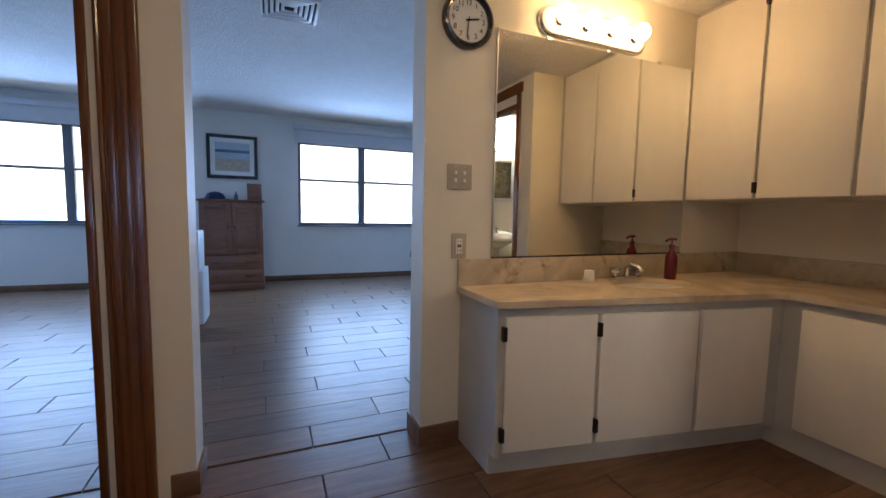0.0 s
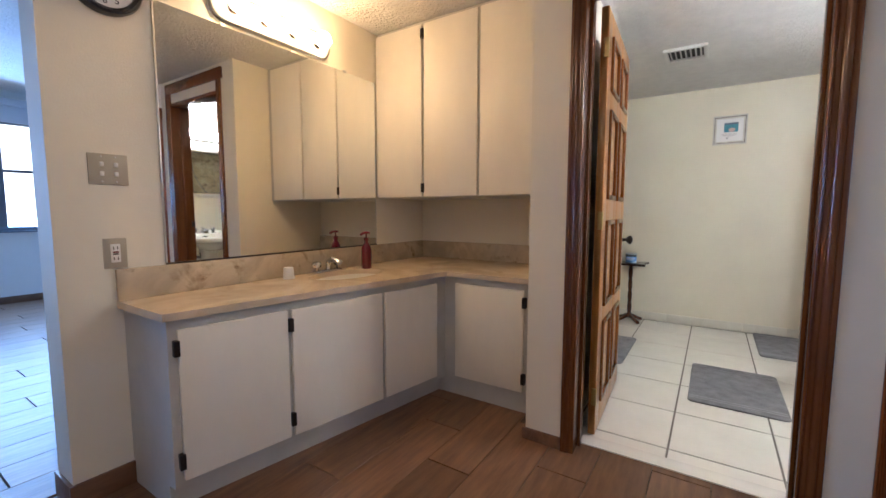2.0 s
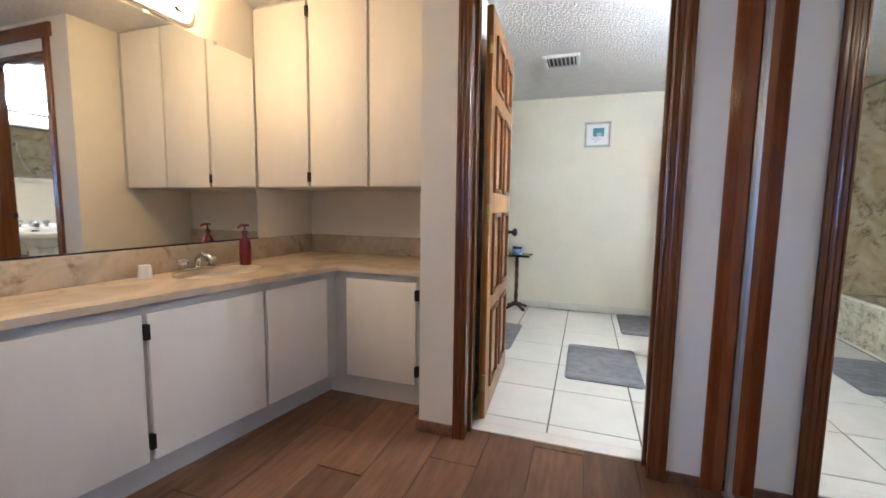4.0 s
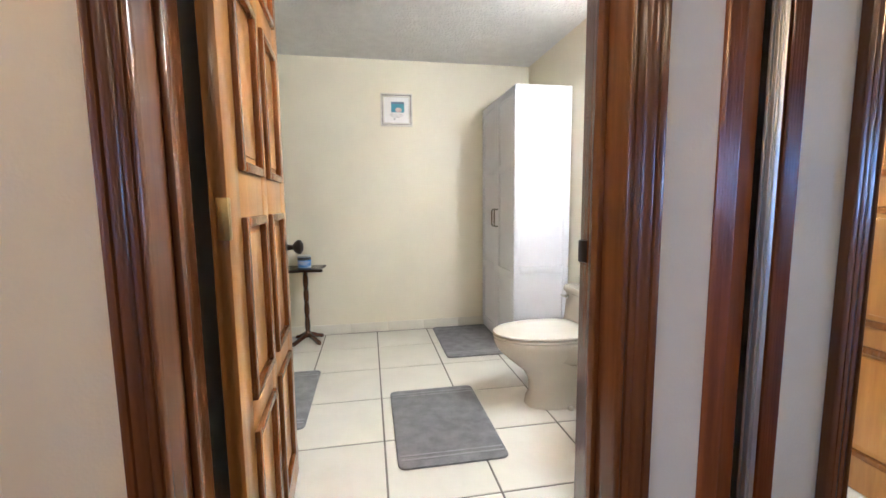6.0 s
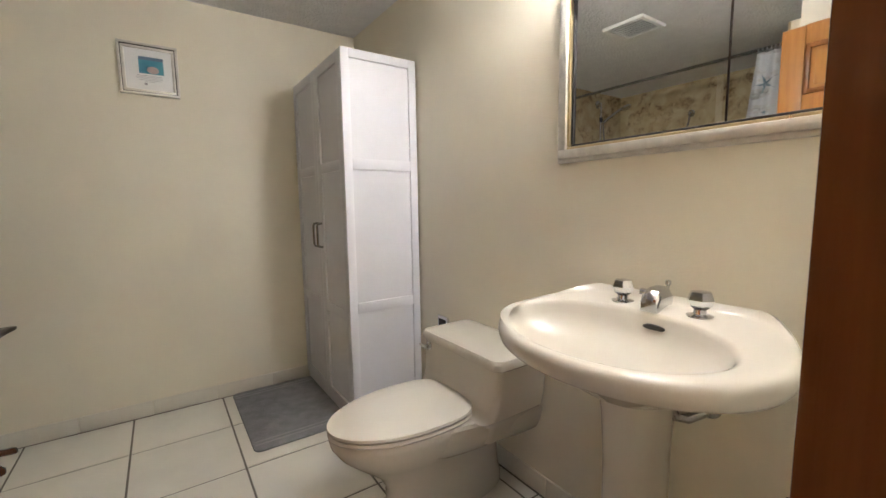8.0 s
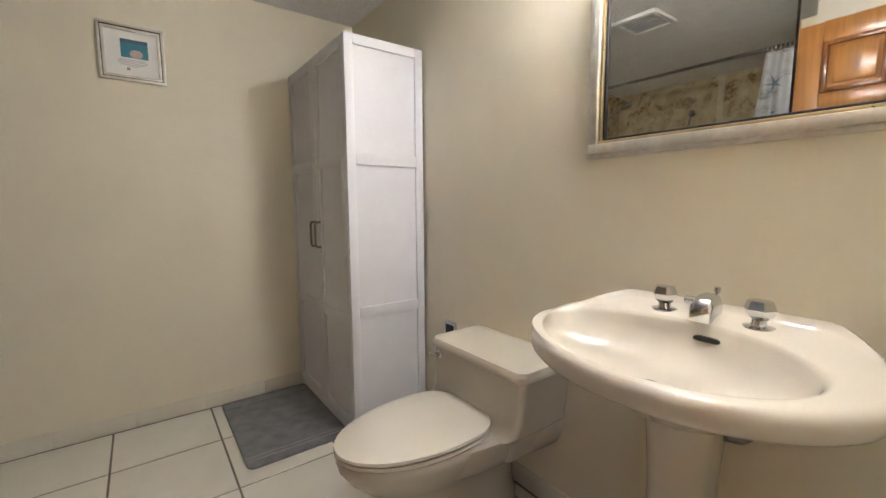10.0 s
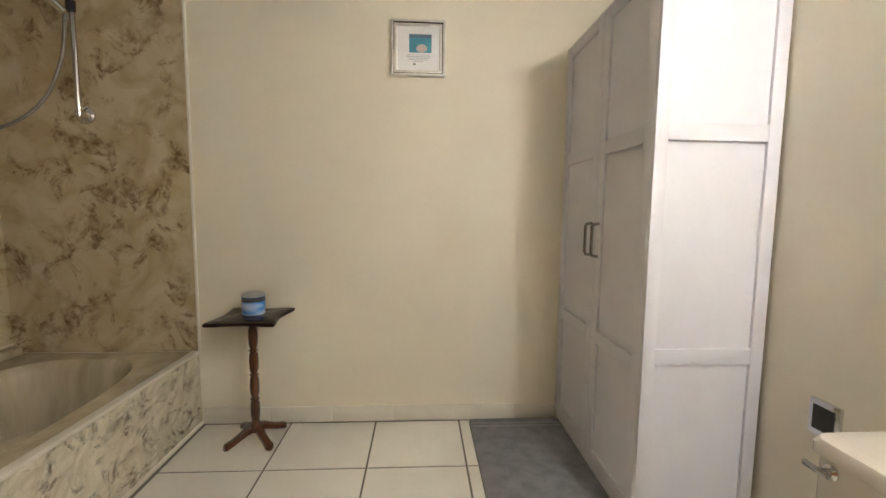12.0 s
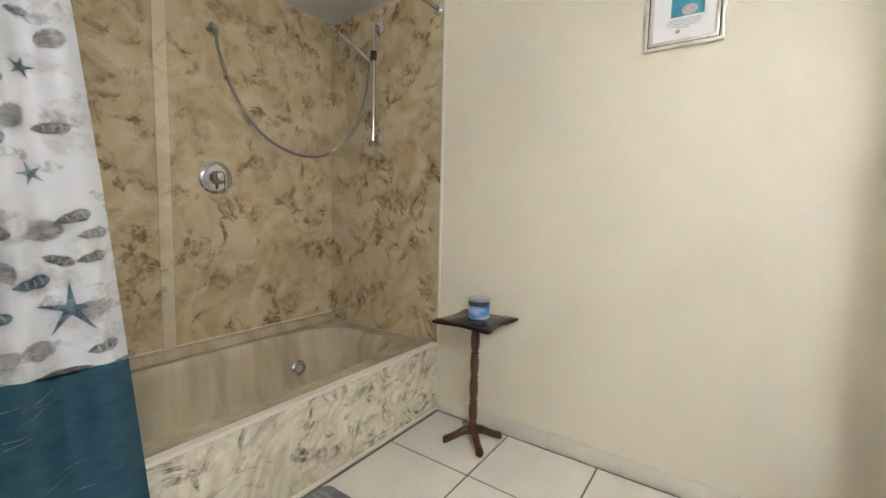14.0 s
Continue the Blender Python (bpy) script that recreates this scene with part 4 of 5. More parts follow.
rod = thing("shower_rod", (4.6, 0.985, 2.28), "straight tarnished chrome shower curtain rod", "curtain rod")
part("bar", tube([(3.7215, 0.985, 2.28), (X_EAST - 0.001, 0.985, 2.28)], 0.0125, 14), DULLCHROME, rod)
for x, d in ((X_EAST - 0.0145, -1), (3.735, 1)):
    part("flange", lathe([(0.032, 0), (0.032, 0.006), (0.016, 0.020)], seg=22, m=aim(x, 0.985, 2.28, d, 0, 0)), CHROME, rod)


def cloth(z0, z1, rows=16, cols=60):
    """Hanging cloth bunched to one end, wider towards its hem."""
    bm = bmesh.new()
    grid = []
    for r in range(rows + 1):
        z = z0 + (z1 - z0) * r / rows
        fall = (2.25 - z) / 2.25
        line = []
        for c in range(cols + 1):
            u = c / cols
            x = 3.735 + u * (0.175 + 0.195 * fall)
            y = 0.975 - 0.055 * min(1, fall * 2.2) + (0.016 + 0.010 * fall) * math.sin(u * 13.0 + 0.6 * fall) * (1 - 0.3 * u)
            line.append(bm.verts.new((x, y, z)))
        grid.append(line)
    for r in range(rows):
        for c in range(cols):
            bm.faces.new((grid[r][c], grid[r][c + 1], grid[r + 1][c + 1], grid[r + 1][c]))
    bmesh.ops.recalc_face_normals(bm, faces=bm.faces)
    bmesh.ops.solidify(bm, geom=bm.faces[:], thickness=0.0016)
    return bm


cur = thing("shower_curtain", (3.9, 0.95, 0.12), "white shower curtain printed with shells above a teal band", "curtain")
part("cloth", cloth(0.752, 2.25), CURTAIN, cur)
part("teal_band", cloth(0.10, 0.7515, 10), CURTEAL, cur, "deep teal lower band")


def cloth_y(x, z):
    fall = (2.25 - z) / 2.25
    u = (x - 3.735) / (0.175 + 0.195 * fall)
    return 0.975 - 0.055 * min(1, fall * 2.2) + (0.016 + 0.010 * fall) * math.sin(u * 13.0 + 0.6 * fall) * (1 - 0.3 * u)


def printed(x, z, outline, lift):
    """A flat print that lies on the folds of the cloth: an outline of (across, up) about (x, z)."""
    bm = bmesh.new()
    rings = []
    for f in (0.04, 0.35, 0.7, 1.0):
        rings.append([bm.verts.new((x + f * a, cloth_y(x + f * a, z + f * b) - lift, z + f * b)) for a, b in outline])
    bm.faces.new(rings[0])
    for a, b in zip(rings, rings[1:]):
        for k in range(len(a)):
            j = (k + 1) % len(a)
            bm.faces.new((a[k], a[j], b[j], b[k]))
    bmesh.ops.solidify(bm, geom=bm.faces[:], thickness=0.0006)
    return bm


def turned(points, deg):
    c, s_ = math.cos(radians(deg)), math.sin(radians(deg))
    return [(a * c - b * s_, a * s_ + b * c) for a, b in points]


def star(r, thin):
    pts = []
    for k in range(20):
        q = r * (1, 0.44 + 0.1 * thin, 0.20 + 0.1 * thin, 0.44 + 0.1 * thin)[k % 4]
        lean = {1: -0.40, 3: 0.40}.get(k % 4, 0.0)
        w = 2 * math.pi * (k + lean) / 20
        pts.append((q * math.cos(w), q * math.sin(w)))
    return pts


def whelk(r):
    """A pointed spiral shell: swollen at one end, ridged along its back."""
    pts = []
    for k in range(24):
        a = 2 * math.pi * k / 24
        swell = 0.42 + 0.16 * math.cos(a) + 0.05 * math.cos(6 * a)
        pts.append((r * math.cos(a), r * swell * math.sin(a)))
    return pts


def fan(r):
    """A scallop: a fan with a toothed edge above a narrow hinge."""
    pts = [(-0.14 * r, -0.55 * r), (0.14 * r, -0.55 * r)]
    for k in range(19):
        a = radians(-25 + 230 * k / 18)
        q = r * (0.80 + 0.06 * (k % 2))
        pts.append((q * math.cos(a), 0.8 * q * math.sin(a)))
    return pts


prng = random.Random(11)
for x, z, r, turn, thin in ((3.925, 0.905, 0.072, 92, 0.0), (3.845, 2.03, 0.075, 70, 0.0), (3.865, 1.235, 0.030, 40, 1.0), (3.862, 1.475, 0.028, 10, 1.0), (3.838, 1.83, 0.024, 20, 1.0)):
    part("starfish_print", printed(x, z, turned(star(r, thin), turn), 0.0046), PRINTBLUE, cur, "slate blue starfish print", smooth=False)
for x, z, r, turn in ((3.895, 1.80, 0.036, -12), (3.865, 1.755, 0.026, -25), (3.80, 1.66, 0.038, 4), (3.86, 1.60, 0.022, 8), (3.80, 1.44, 0.030, 0), (3.905, 1.345, 0.034, 12), (3.935, 1.135, 0.034, 24),
                      (3.970, 1.095, 0.032, 14), (3.965, 1.035, 0.030, 18), (3.855, 0.980, 0.036, 12), (3.795, 1.30, 0.034, 30), (3.79, 1.10, 0.034, -10), (3.98, 0.80, 0.034, 16), (3.79, 0.90, 0.030, 24), (3.905, 1.03, 0.030, -18)):
    tone = PRINTGREY if prng.random() < 0.72 else PRINTBLUE
    sh = part("shell_print", printed(x, z, turned(whelk(r), turn), 0.0042), tone, cur, "grey spiral shell print", smooth=False)
    for f in (-0.35, 0.1, 0.5):
        part("rib", printed(x + f * r * math.cos(radians(turn)), z + f * r * math.sin(radians(turn)), turned([(0.06 * r, -0.26 * r), (0.12 * r, 0), (0.06 * r, 0.26 * r), (-0.06 * r, 0.2 * r), (-0.02 * r, 0), (-0.06 * r, -0.2 * r)], turn), 0.0056), PRINTPALE, sh, smooth=False)
for x, z, r, turn in ((3.905, 1.95, 0.040, 20), (3.875, 1.70, 0.036, 200), (3.915, 1.55, 0.036, 30), (3.80, 1.54, 0.034, -20), (3.84, 1.36, 0.036, 60), (3.885, 1.10, 0.042, 15), (3.80, 1.01, 0.038, -35), (3.965, 0.90, 0.040, 10), (3.86, 0.815, 0.040, -10), (3.80, 0.80, 0.036, 40)):
    part("shell_print", printed(x, z, turned(fan(r), turn), 0.0038), PRINTPALE, cur, "pale scallop print", smooth=False)
part("ray_print", printed(3.825, 1.715, [(-0.09, -0.012), (-0.02, -0.016), (0.03, -0.012), (0.10, -0.018), (0.05, 0.006), (0.02, 0.032), (-0.02, 0.036), (-0.06, 0.012)], 0.0050), PRINTBLUE, cur, "slate blue ray print", smooth=False)
part("seam", printed(3.90, 0.752, [(-0.155, -0.004), (0.155, -0.004), (0.155, 0.004), (-0.155, 0.004)], 0.0034), PRINTGREY, cur, smooth=False)
for k in range(16):
    x, z = prng.uniform(3.80, 3.985), prng.uniform(0.30, 0.70)
    w, turn = prng.uniform(0.018, 0.036), prng.uniform(-10, 35)
    part("coral_print", printed(x, z, turned([(-w, -0.0012), (0, -0.0022), (w, -0.0010), (w * 0.9, 0.0010), (0, 0.0006), (-w * 0.9, 0.0014)], turn), 0.0040), PRINTTEAL, cur, "faint pale coral strokes", smooth=False)
for k in range(7):
    part("ring", lathe([(0.020, -0.002), (0.024, 0), (0.020, 0.002), (0.017, 0.0)], seg=18, m=aim(3.75 + 0.025 * k, 0.985, 2.268, 1, 0.1, 0)), STEEL, cur, "metal curtain ring")

# ---- bathroom: wardrobe ----
wd = thing("wardrobe", (5.12, -1.2, 0), "tall white two-door wardrobe with shaker panels", "wardrobe")
WX0, WX1, WY0, WY1, WZ = 4.690, X_EAST - 0.006, Y_SOUTH + 0.012, -1.003, 2.003
part("carcass", box(WX0 + 0.016, WX1, WY0, WY1, 0.0, WZ - 0.002), WARD, wd)


def shaker(a0, a1, z0, z1, bars, stile, put):
    """Frame members of a shaker panel: put(a0, a1, z0, z1) makes each one."""
    put(a0, a0 + stile, z0, z1)
    put(a1 - stile, a1, z0, z1)
    put(a0 + stile + 0.0005, a1 - stile - 0.0005, z1 - stile, z1)
    put(a0 + stile + 0.0005, a1 - stile - 0.0005, z0, z0 + stile)
    for z in bars:
        put(a0 + stile + 0.0005, a1 - stile - 0.0005, z - 0.028, z + 0.028)


side = part("side_panel", box(WX0 + 0.012, WX0 + 0.0158, WY0, WY1 + 0.018, 0.0, WZ), WARD, wd)
shaker(WY0, WY1 + 0.018, 0.0, WZ, (0.667, 1.43), 0.045, lambda a0, a1, z0, z1: part("side_rail", box(WX0, WX0 + 0.0118, a0, a1, z0, z1, 0.0010), WARD, side))
mid = (WX0 + WX1) / 2
for x0, x1, hx in ((WX0 + 0.018, mid - 0.0015, mid - 0.035), (mid + 0.0015, WX1, mid + 0.035)):
    d = part("door", box(x0, x1, WY1 + 0.0005, WY1 + 0.0075, 0.055, WZ - 0.004), WARD, wd)
    shaker(x0, x1, 0.055, WZ - 0.004, (0.62, 1.43), 0.055, lambda a0, a1, z0, z1: part("door_rail", box(a0, a1, WY1 + 0.0077, WY1 + 0.018, z0, z1, 0.0010), WARD, d))
    part("handle", tube([(hx, WY1 + 0.018, 0.972), (hx, WY1 + 0.044, 0.976), (hx, WY1 + 0.048, 0.985), (hx, WY1 + 0.048, 1.102), (hx, WY1 + 0.044, 1.110), (hx, WY1 + 0.018, 1.114)], 0.0068, 10), DULLCHROME, d, "dull metal bow handle")
part("plinth", box(WX0 + 0.018, WX1, WY1 + 0.0005, WY1 + 0.010, 0.0, 0.052), WARD, wd)

# ---- bathroom: toilet ----
TX = 3.985


def egg(cx, cy, rx, rf, rb, z, count=40, square=1.0):
    """An egg-shaped ring: rf towards +y (front), rb towards the wall."""
    ring = []
    for k in range(count):
        a = 2 * math.pi * k / count
        c, s = math.cos(a), math.sin(a)
        ring.append((cx + rx * math.copysign(abs(c) ** square, c), cy + (rf if s > 0 else rb) * math.copysign(abs(s) ** square, s), z))
    return ring


wc = thing("toilet", (TX, -1.05, 0), "one-piece bone-coloured low-tank toilet, lid closed", "toilet")
part("bowl", rings_solid([egg(TX, -1.04, 0.112, 0.235, 0.34, 0.0, square=0.8), egg(TX, -1.04, 0.110, 0.230, 0.34, 0.035, square=0.8), egg(TX, -1.03, 0.092, 0.200, 0.34, 0.08, square=0.8),
                        egg(TX, -1.02, 0.086, 0.195, 0.35, 0.15, square=0.85), egg(TX, -1.01, 0.100, 0.220, 0.36, 0.21, square=0.9), egg(TX, -0.985, 0.136, 0.270, 0.38, 0.27), egg(TX, -0.965, 0.172, 0.314, 0.40, 0.33),
                        egg(TX + 0.006, -0.96, 0.190, 0.336, 0.40, 0.37), egg(TX + 0.008, -0.96, 0.195, 0.341, 0.40, 0.39), egg(TX + 0.008, -0.96, 0.190, 0.334, 0.40, 0.405)]), CHINA, wc)
LX = TX + 0.010


def lid_ring(rx, rf, rb, z, count=48):
    """A seat outline: round front, straighter squared-off back."""
    ring = []
    for k in range(count):
        a = 2 * math.pi * k / count
        c, s = math.cos(a), math.sin(a)
        q = 1.0 if s > 0 else 0.62
        ring.append((LX + rx * math.copysign(abs(c) ** q, c), -0.955 + (rf if s > 0 else rb) * math.copysign(abs(s) ** q, s), z))
    return ring


def deck_ring(inset, z):
    """The body under seat and tank: widens in one sweep from the bowl to the tank."""
    half = []
    for k in range(15):
        u = k / 14
        y = -0.90 - 0.52 * u
        w = 0.165 + 0.070 * (u * u * (3 - 2 * u)) + 0.018 * math.sin(math.pi * min(1.0, u * 1.6)) - inset
        half.append((w, y - (inset * 0.5 if k == 0 else 0)))
    return [(TX + x, y, z) for x, y in half] + [(TX - x, y, z) for x, y in reversed(half)]


part("deck", rings_solid([deck_ring(0.105, 0.245), deck_ring(0.062, 0.262), deck_ring(0.030, 0.290), deck_ring(0.010, 0.330), deck_ring(0.0, 0.375), deck_ring(0.002, 0.394), deck_ring(0.012, 0.4035)]), CHINA, wc)
part("seat", rings_solid([lid_ring(0.190, 0.334, 0.205, 0.4055), lid_ring(0.196, 0.340, 0.210, 0.413), lid_ring(0.192, 0.336, 0.207, 0.422)]), SEATMAT, wc)
part("lid", rings_solid([lid_ring(0.190, 0.334, 0.205, 0.425), lid_ring(0.197, 0.341, 0.210, 0.432), lid_ring(0.195, 0.339, 0.209, 0.441),
                       lid_ring(0.176, 0.315, 0.192, 0.4465), lid_ring(0.10, 0.20, 0.12, 0.4495)]), SEATMAT, wc, "glossy almond lid")
for dx in (-0.075, 0.075):
    part("seat_hinge", box(TX + dx - 0.022, TX + dx + 0.022, -1.185, -1.155, 0.406, 0.440, 0.007, seg=3), SEATMAT, wc)


def slab(hw, y0, y1, z, r=0.04, count=6):
    """A rounded rectangle ring from y0 (wall) to y1."""
    ring = []
    for cx, cy, a0 in ((TX + hw - r, y1 - r, 0), (TX - hw + r, y1 - r, 90), (TX - hw + r, y0 + r, 180), (TX + hw - r, y0 + r, 270)):
        for k in range(count):
            a = radians(a0 + 90 * k / (count - 1))
            ring.append((cx + r * math.cos(a), cy + r * math.sin(a), z))
    return ring


part("tank", rings_solid([slab(0.200, -1.427, -1.150, 0.300, 0.03), slab(0.222, -1.427, -1.150, 0.370, 0.03), slab(0.234, -1.427, -1.105, 0.4036, 0.03), slab(0.243, -1.427, -1.128, 0.410, 0.028), slab(0.247, -1.427, -1.148, 0.436, 0.026), slab(0.251, -1.427, -1.158, 0.470, 0.024), slab(0.255, -1.427, -1.164, 0.535, 0.022), slab(0.259, -1.427, -1.168, 0.602, 0.022)]), CHINA, wc)
part("tank_lid", rings_solid([slab(0.262, -1.428, -1.158, 0.6025), slab(0.270, -1.428, -1.148, 0.610), slab(0.270, -1.428, -1.148, 0.632), slab(0.262, -1.428, -1.156, 0.644), slab(0.235, -1.42, -1.185, 0.648)]), CHINA, wc)
lv = part("flush_lever", lathe([(0.018, 0), (0.018, 0.006), (0.010, 0.012), (0.010, 0.022)], seg=18, m=aim(TX + 0.215, -1.1685, 0.575, 0, 1, 0)), CHROME, wc, "chrome flush lever")
part("lever_arm", box(TX + 0.20, TX + 0.262, -1.148, -1.138, 0.567, 0.582, 0.004), CHROME, lv)
for dx in (-0.118, 0.118):
    part("bolt_cap", lathe([(0.016, 0), (0.016, 0.012), (0.010, 0.022), (0.003, 0.025)], (TX + dx, -1.03, 0.0), 16), CHINA, wc)
sup = thing("water_supply", (4.12, Y_SOUTH, 0.15), "chrome toilet supply valve and pipe at the wall", "valve")
part("pipe", tube([(4.13, Y_SOUTH + 0.001, 0.15), (4.13, Y_SOUTH + 0.05, 0.15), (4.13, Y_SOUTH + 0.055, 0.19), (4.11, Y_SOUTH + 0.08, 0.27)], 0.006, 8), CHROME, sup)
part("valve", lathe([(0.014, 0), (0.018, 0.01), (0.018, 0.03), (0.008, 0.036)], seg=14, m=aim(4.13, Y_SOUTH + 0.03, 0.15, 0, 1, 0)), CHROME, sup)
tp = thing("paper_holder", (4.40, Y_SOUTH, 0.62), "recessed chrome toilet paper holder", "paper holder")
part("frame", box(4.415, 4.51, Y_SOUTH + 0.0005, Y_SOUTH + 0.012, 0.50, 0.612, 0.004), CHROME, tp)
part("recess", box(4.430, 4.495, Y_SOUTH + 0.0122, Y_SOUTH + 0.014, 0.520, 0.594), DARKSLOT, tp)

# ---- bathroom: pedestal basin ----
SX = 3.262


def basin_ring(k_out, z, tilt=0.10, lip=0.0, count=72):
    """The basin's outline scaled about its middle: round front, shoulders cut off by the wall, rising to the back."""
    ring = []
    for k in range(count):
        a = 2 * math.pi * k / count
        c, s = math.cos(a), math.sin(a)
        x, y = SX + 0.372 * k_out * c, -1.165 + (0.262 if s > 0 else 0.347) * k_out * s
        y = max(y, Y_SOUTH + 0.003 + (1 - k_out) * 0.35)
        ring.append((x, y, z + tilt * (-0.95 - y) + lip * max(0.0, min(1.0, (-1.30 - y) / 0.11))))
    return ring


def bowl_ring(k_in, z, count=72):
    ring = []
    for k in range(count):
        a = 2 * math.pi * k / count
        y = -1.126 + 0.184 * k_in * math.sin(a)
        ring.append((3.294 + 0.313 * k_in * math.cos(a), y, z + 0.10 * (-0.95 - y)))
    return ring


pb = thing("pedestal_basin", (SX, -1.2, 0), "bone-coloured oval pedestal wash basin", "sink")
rings = [basin_ring(0.20, 0.700, 0), basin_ring(0.34, 0.722, 0), basin_ring(0.52, 0.762, 0), basin_ring(0.74, 0.798, 0.03), basin_ring(0.90, 0.812, 0.06), basin_ring(0.970, 0.820, 0.08, 0.005), basin_ring(0.994, 0.829, lip=0.01),
         basin_ring(1.0, 0.842, lip=0.018), basin_ring(0.996, 0.856, lip=0.022), basin_ring(0.982, 0.866, lip=0.026), basin_ring(0.958, 0.8725, lip=0.025), basin_ring(0.935, 0.8745, lip=0.010), basin_ring(0.90, 0.875, lip=0.0)]
rings += [bowl_ring(1.035, 0.8745), bowl_ring(1.0, 0.871), bowl_ring(0.975, 0.860), bowl_ring(0.94, 0.838), bowl_ring(0.86, 0.808), bowl_ring(0.70, 0.784), bowl_ring(0.45, 0.770), bowl_ring(0.12, 0.764)]
part("basin", rings_solid(rings), CHINA, pb)
ped = []
for z, hw, f, b in ((0.0, 0.098, 0.10, 0.16), (0.03, 0.097, 0.10, 0.16), (0.06, 0.080, 0.085, 0.16), (0.25, 0.066, 0.072, 0.16), (0.50, 0.066, 0.072, 0.16), (0.64, 0.074, 0.08, 0.17), (0.70, 0.085, 0.09, 0.17), (0.745, 0.105, 0.105, 0.17)):
    ped.append(egg(SX, -1.240, hw, f, b, z, 32, 0.75))
part("pedestal", rings_solid(ped), CHINA, pb)
part("overflow_slot", rings_solid([[(3.237 + 0.030 * math.copysign(abs(math.cos(a)) ** 0.5, math.cos(a)), y, 0.873 + 0.0065 * math.copysign(abs(math.sin(a)) ** 0.7, math.sin(a))) for a in [2 * math.pi * k / 20 for k in range(20)]] for y in (-1.300, -1.2865)]), DARKSLOT, pb, "dark bronze overflow slot")
part("drain", lathe([(0.022, 0), (0.024, 0.003), (0.012, 0.005)], (3.294, -1.126, 0.7815), 20), CHROME, pb)
tap = thing("sink_faucet", (SX, -1.365, 0.905), "chrome widespread faucet with faceted knobs", "faucet")
for dx in (-0.111, 0.111):
    k = part("knob", lathe([(0.015, 0.018), (0.029, 0.030), (0.034, 0.045), (0.026, 0.066), (0.010, 0.067)], (SX + dx, -1.357, 0.9135), 6), CHROME, tap, "faceted chrome knob", smooth=False)
    part("escutcheon", lathe([(0.033, 0), (0.033, 0.004), (0.017, 0.008), (0.015, 0.020)], (SX + dx, -1.357, 0.9125), 24), CHROME, k)
part("spout", rings_solid([[(SX + sx * w, y, z + dz * h) for sx, dz in ((-1, -1), (-0.7, -1.0), (0.7, -1.0), (1, -1), (1, 0.5), (0.7, 1), (-0.7, 1), (-1, 0.5))] for y, z, w, h in ((-1.400, 0.936, 0.018, 0.018), (-1.375, 0.950, 0.022, 0.026), (-1.335, 0.946, 0.024, 0.028), (-1.312, 0.936, 0.025, 0.026), (-1.302, 0.926, 0.024, 0.016))]), CHROME, tap)
part("lift_rod", lathe([(0.004, 0), (0.004, 0.03), (0.008, 0.032), (0.008, 0.044), (0.003, 0.046)], (SX - 0.004, -1.398, 0.945), 12), CHROME, tap)
part("shank", lathe([(0.012, 0), (0.012, 0.05), (0.008, 0.052)], seg=14, m=aim(SX + 0.018, -1.385, 0.945, 1, 0, 0)), CHROME, tap)
trap = thing("drain_trap", (3.14, -1.40, 0.66), "chrome drain pipe under the basin", "pipe")
part("bend", tube([(3.205, -1.33, 0.74), (3.205, -1.33, 0.645), (3.198, -1.345, 0.618), (3.175, -1.37, 0.612), (3.150, -1.395, 0.630), (3.145, Y_SOUTH + 0.001, 0.640)], 0.016, 14), DULLCHROME, trap)
part("flange", lathe([(0.034, 0), (0.032, 0.006), (0.018, 0.012)], seg=22, m=aim(3.145, Y_SOUTH + 0.0005, 0.640, 0, 1, 0)), DULLCHROME, trap)
part("nut", lathe([(0.020, 0), (0.023, 0.004), (0.023, 0.022), (0.020, 0.026)], seg=12, m=aim(3.205, -1.33, 0.645, 0, 0, 1)), DULLCHROME, trap)

# ---- bathroom: framed mirror and its light ----
fm = thing("framed_mirror", (3.26, Y_SOUTH, 1.36), "wide two-pane wall mirror in an antique silver frame", "mirror")
MX0, MX1, MZ0, MZ1 = 2.85, 3.678, 1.360, 1.975
for k, (inset, w, y, mt, nm) in enumerate(((0.0, 0.014, 0.026, FRAME_SILVER, "outer_moulding"), (0.014, 0.030, 0.040, FRAME_SILVER, "frame"), (0.044, 0.010, 0.030, FRAME_GOLD, "gilt_lip"), (0.054, 0.008, 0.020, DARKSLOT, "inner_edge"))):
    a0, a1, z0, z1 = MX0 + inset, MX1 - inset, MZ0 + inset, MZ1 - inset
    b = box(a0, a1, Y_SOUTH + 0.0005, Y_SOUTH + y, z0, z0 + w, 0.003)
    box(a0, a1, Y_SOUTH + 0.0005, Y_SOUTH + y, z1 - w, z1, 0.003, b)
    box(a0, a0 + w, Y_SOUTH + 0.0005, Y_SOUTH + y, z0 + w, z1 - w, 0.003, b)
    box(a1 - w, a1, Y_SOUTH + 0.0005, Y_SOUTH + y, z0 + w, z1 - w, 0.003, b)
    part(nm, b, mt, fm)
for a0, a1 in ((MX0 + 0.062, 3.138), (3.144, MX1 - 0.062)):
    part("pane", box(a0, a1, Y_SOUTH + 0.0007, Y_SOUTH + 0.012, MZ0 + 0.062, MZ1 - 0.062), MIRROR, fm, smooth=False)
part("pane_edge", box(3.1385, 3.1435, Y_SOUTH + 0.0007, Y_SOUTH + 0.0135, MZ0 + 0.062, MZ1 - 0.062), BRONZE, fm, "dark bevel joint")
vanity_light("bath_light", 3.06, 3.60, Y_SOUTH, 2.14, 1, BATHBULB, "lit wall light bar with frosted globes over the mirror", 3)

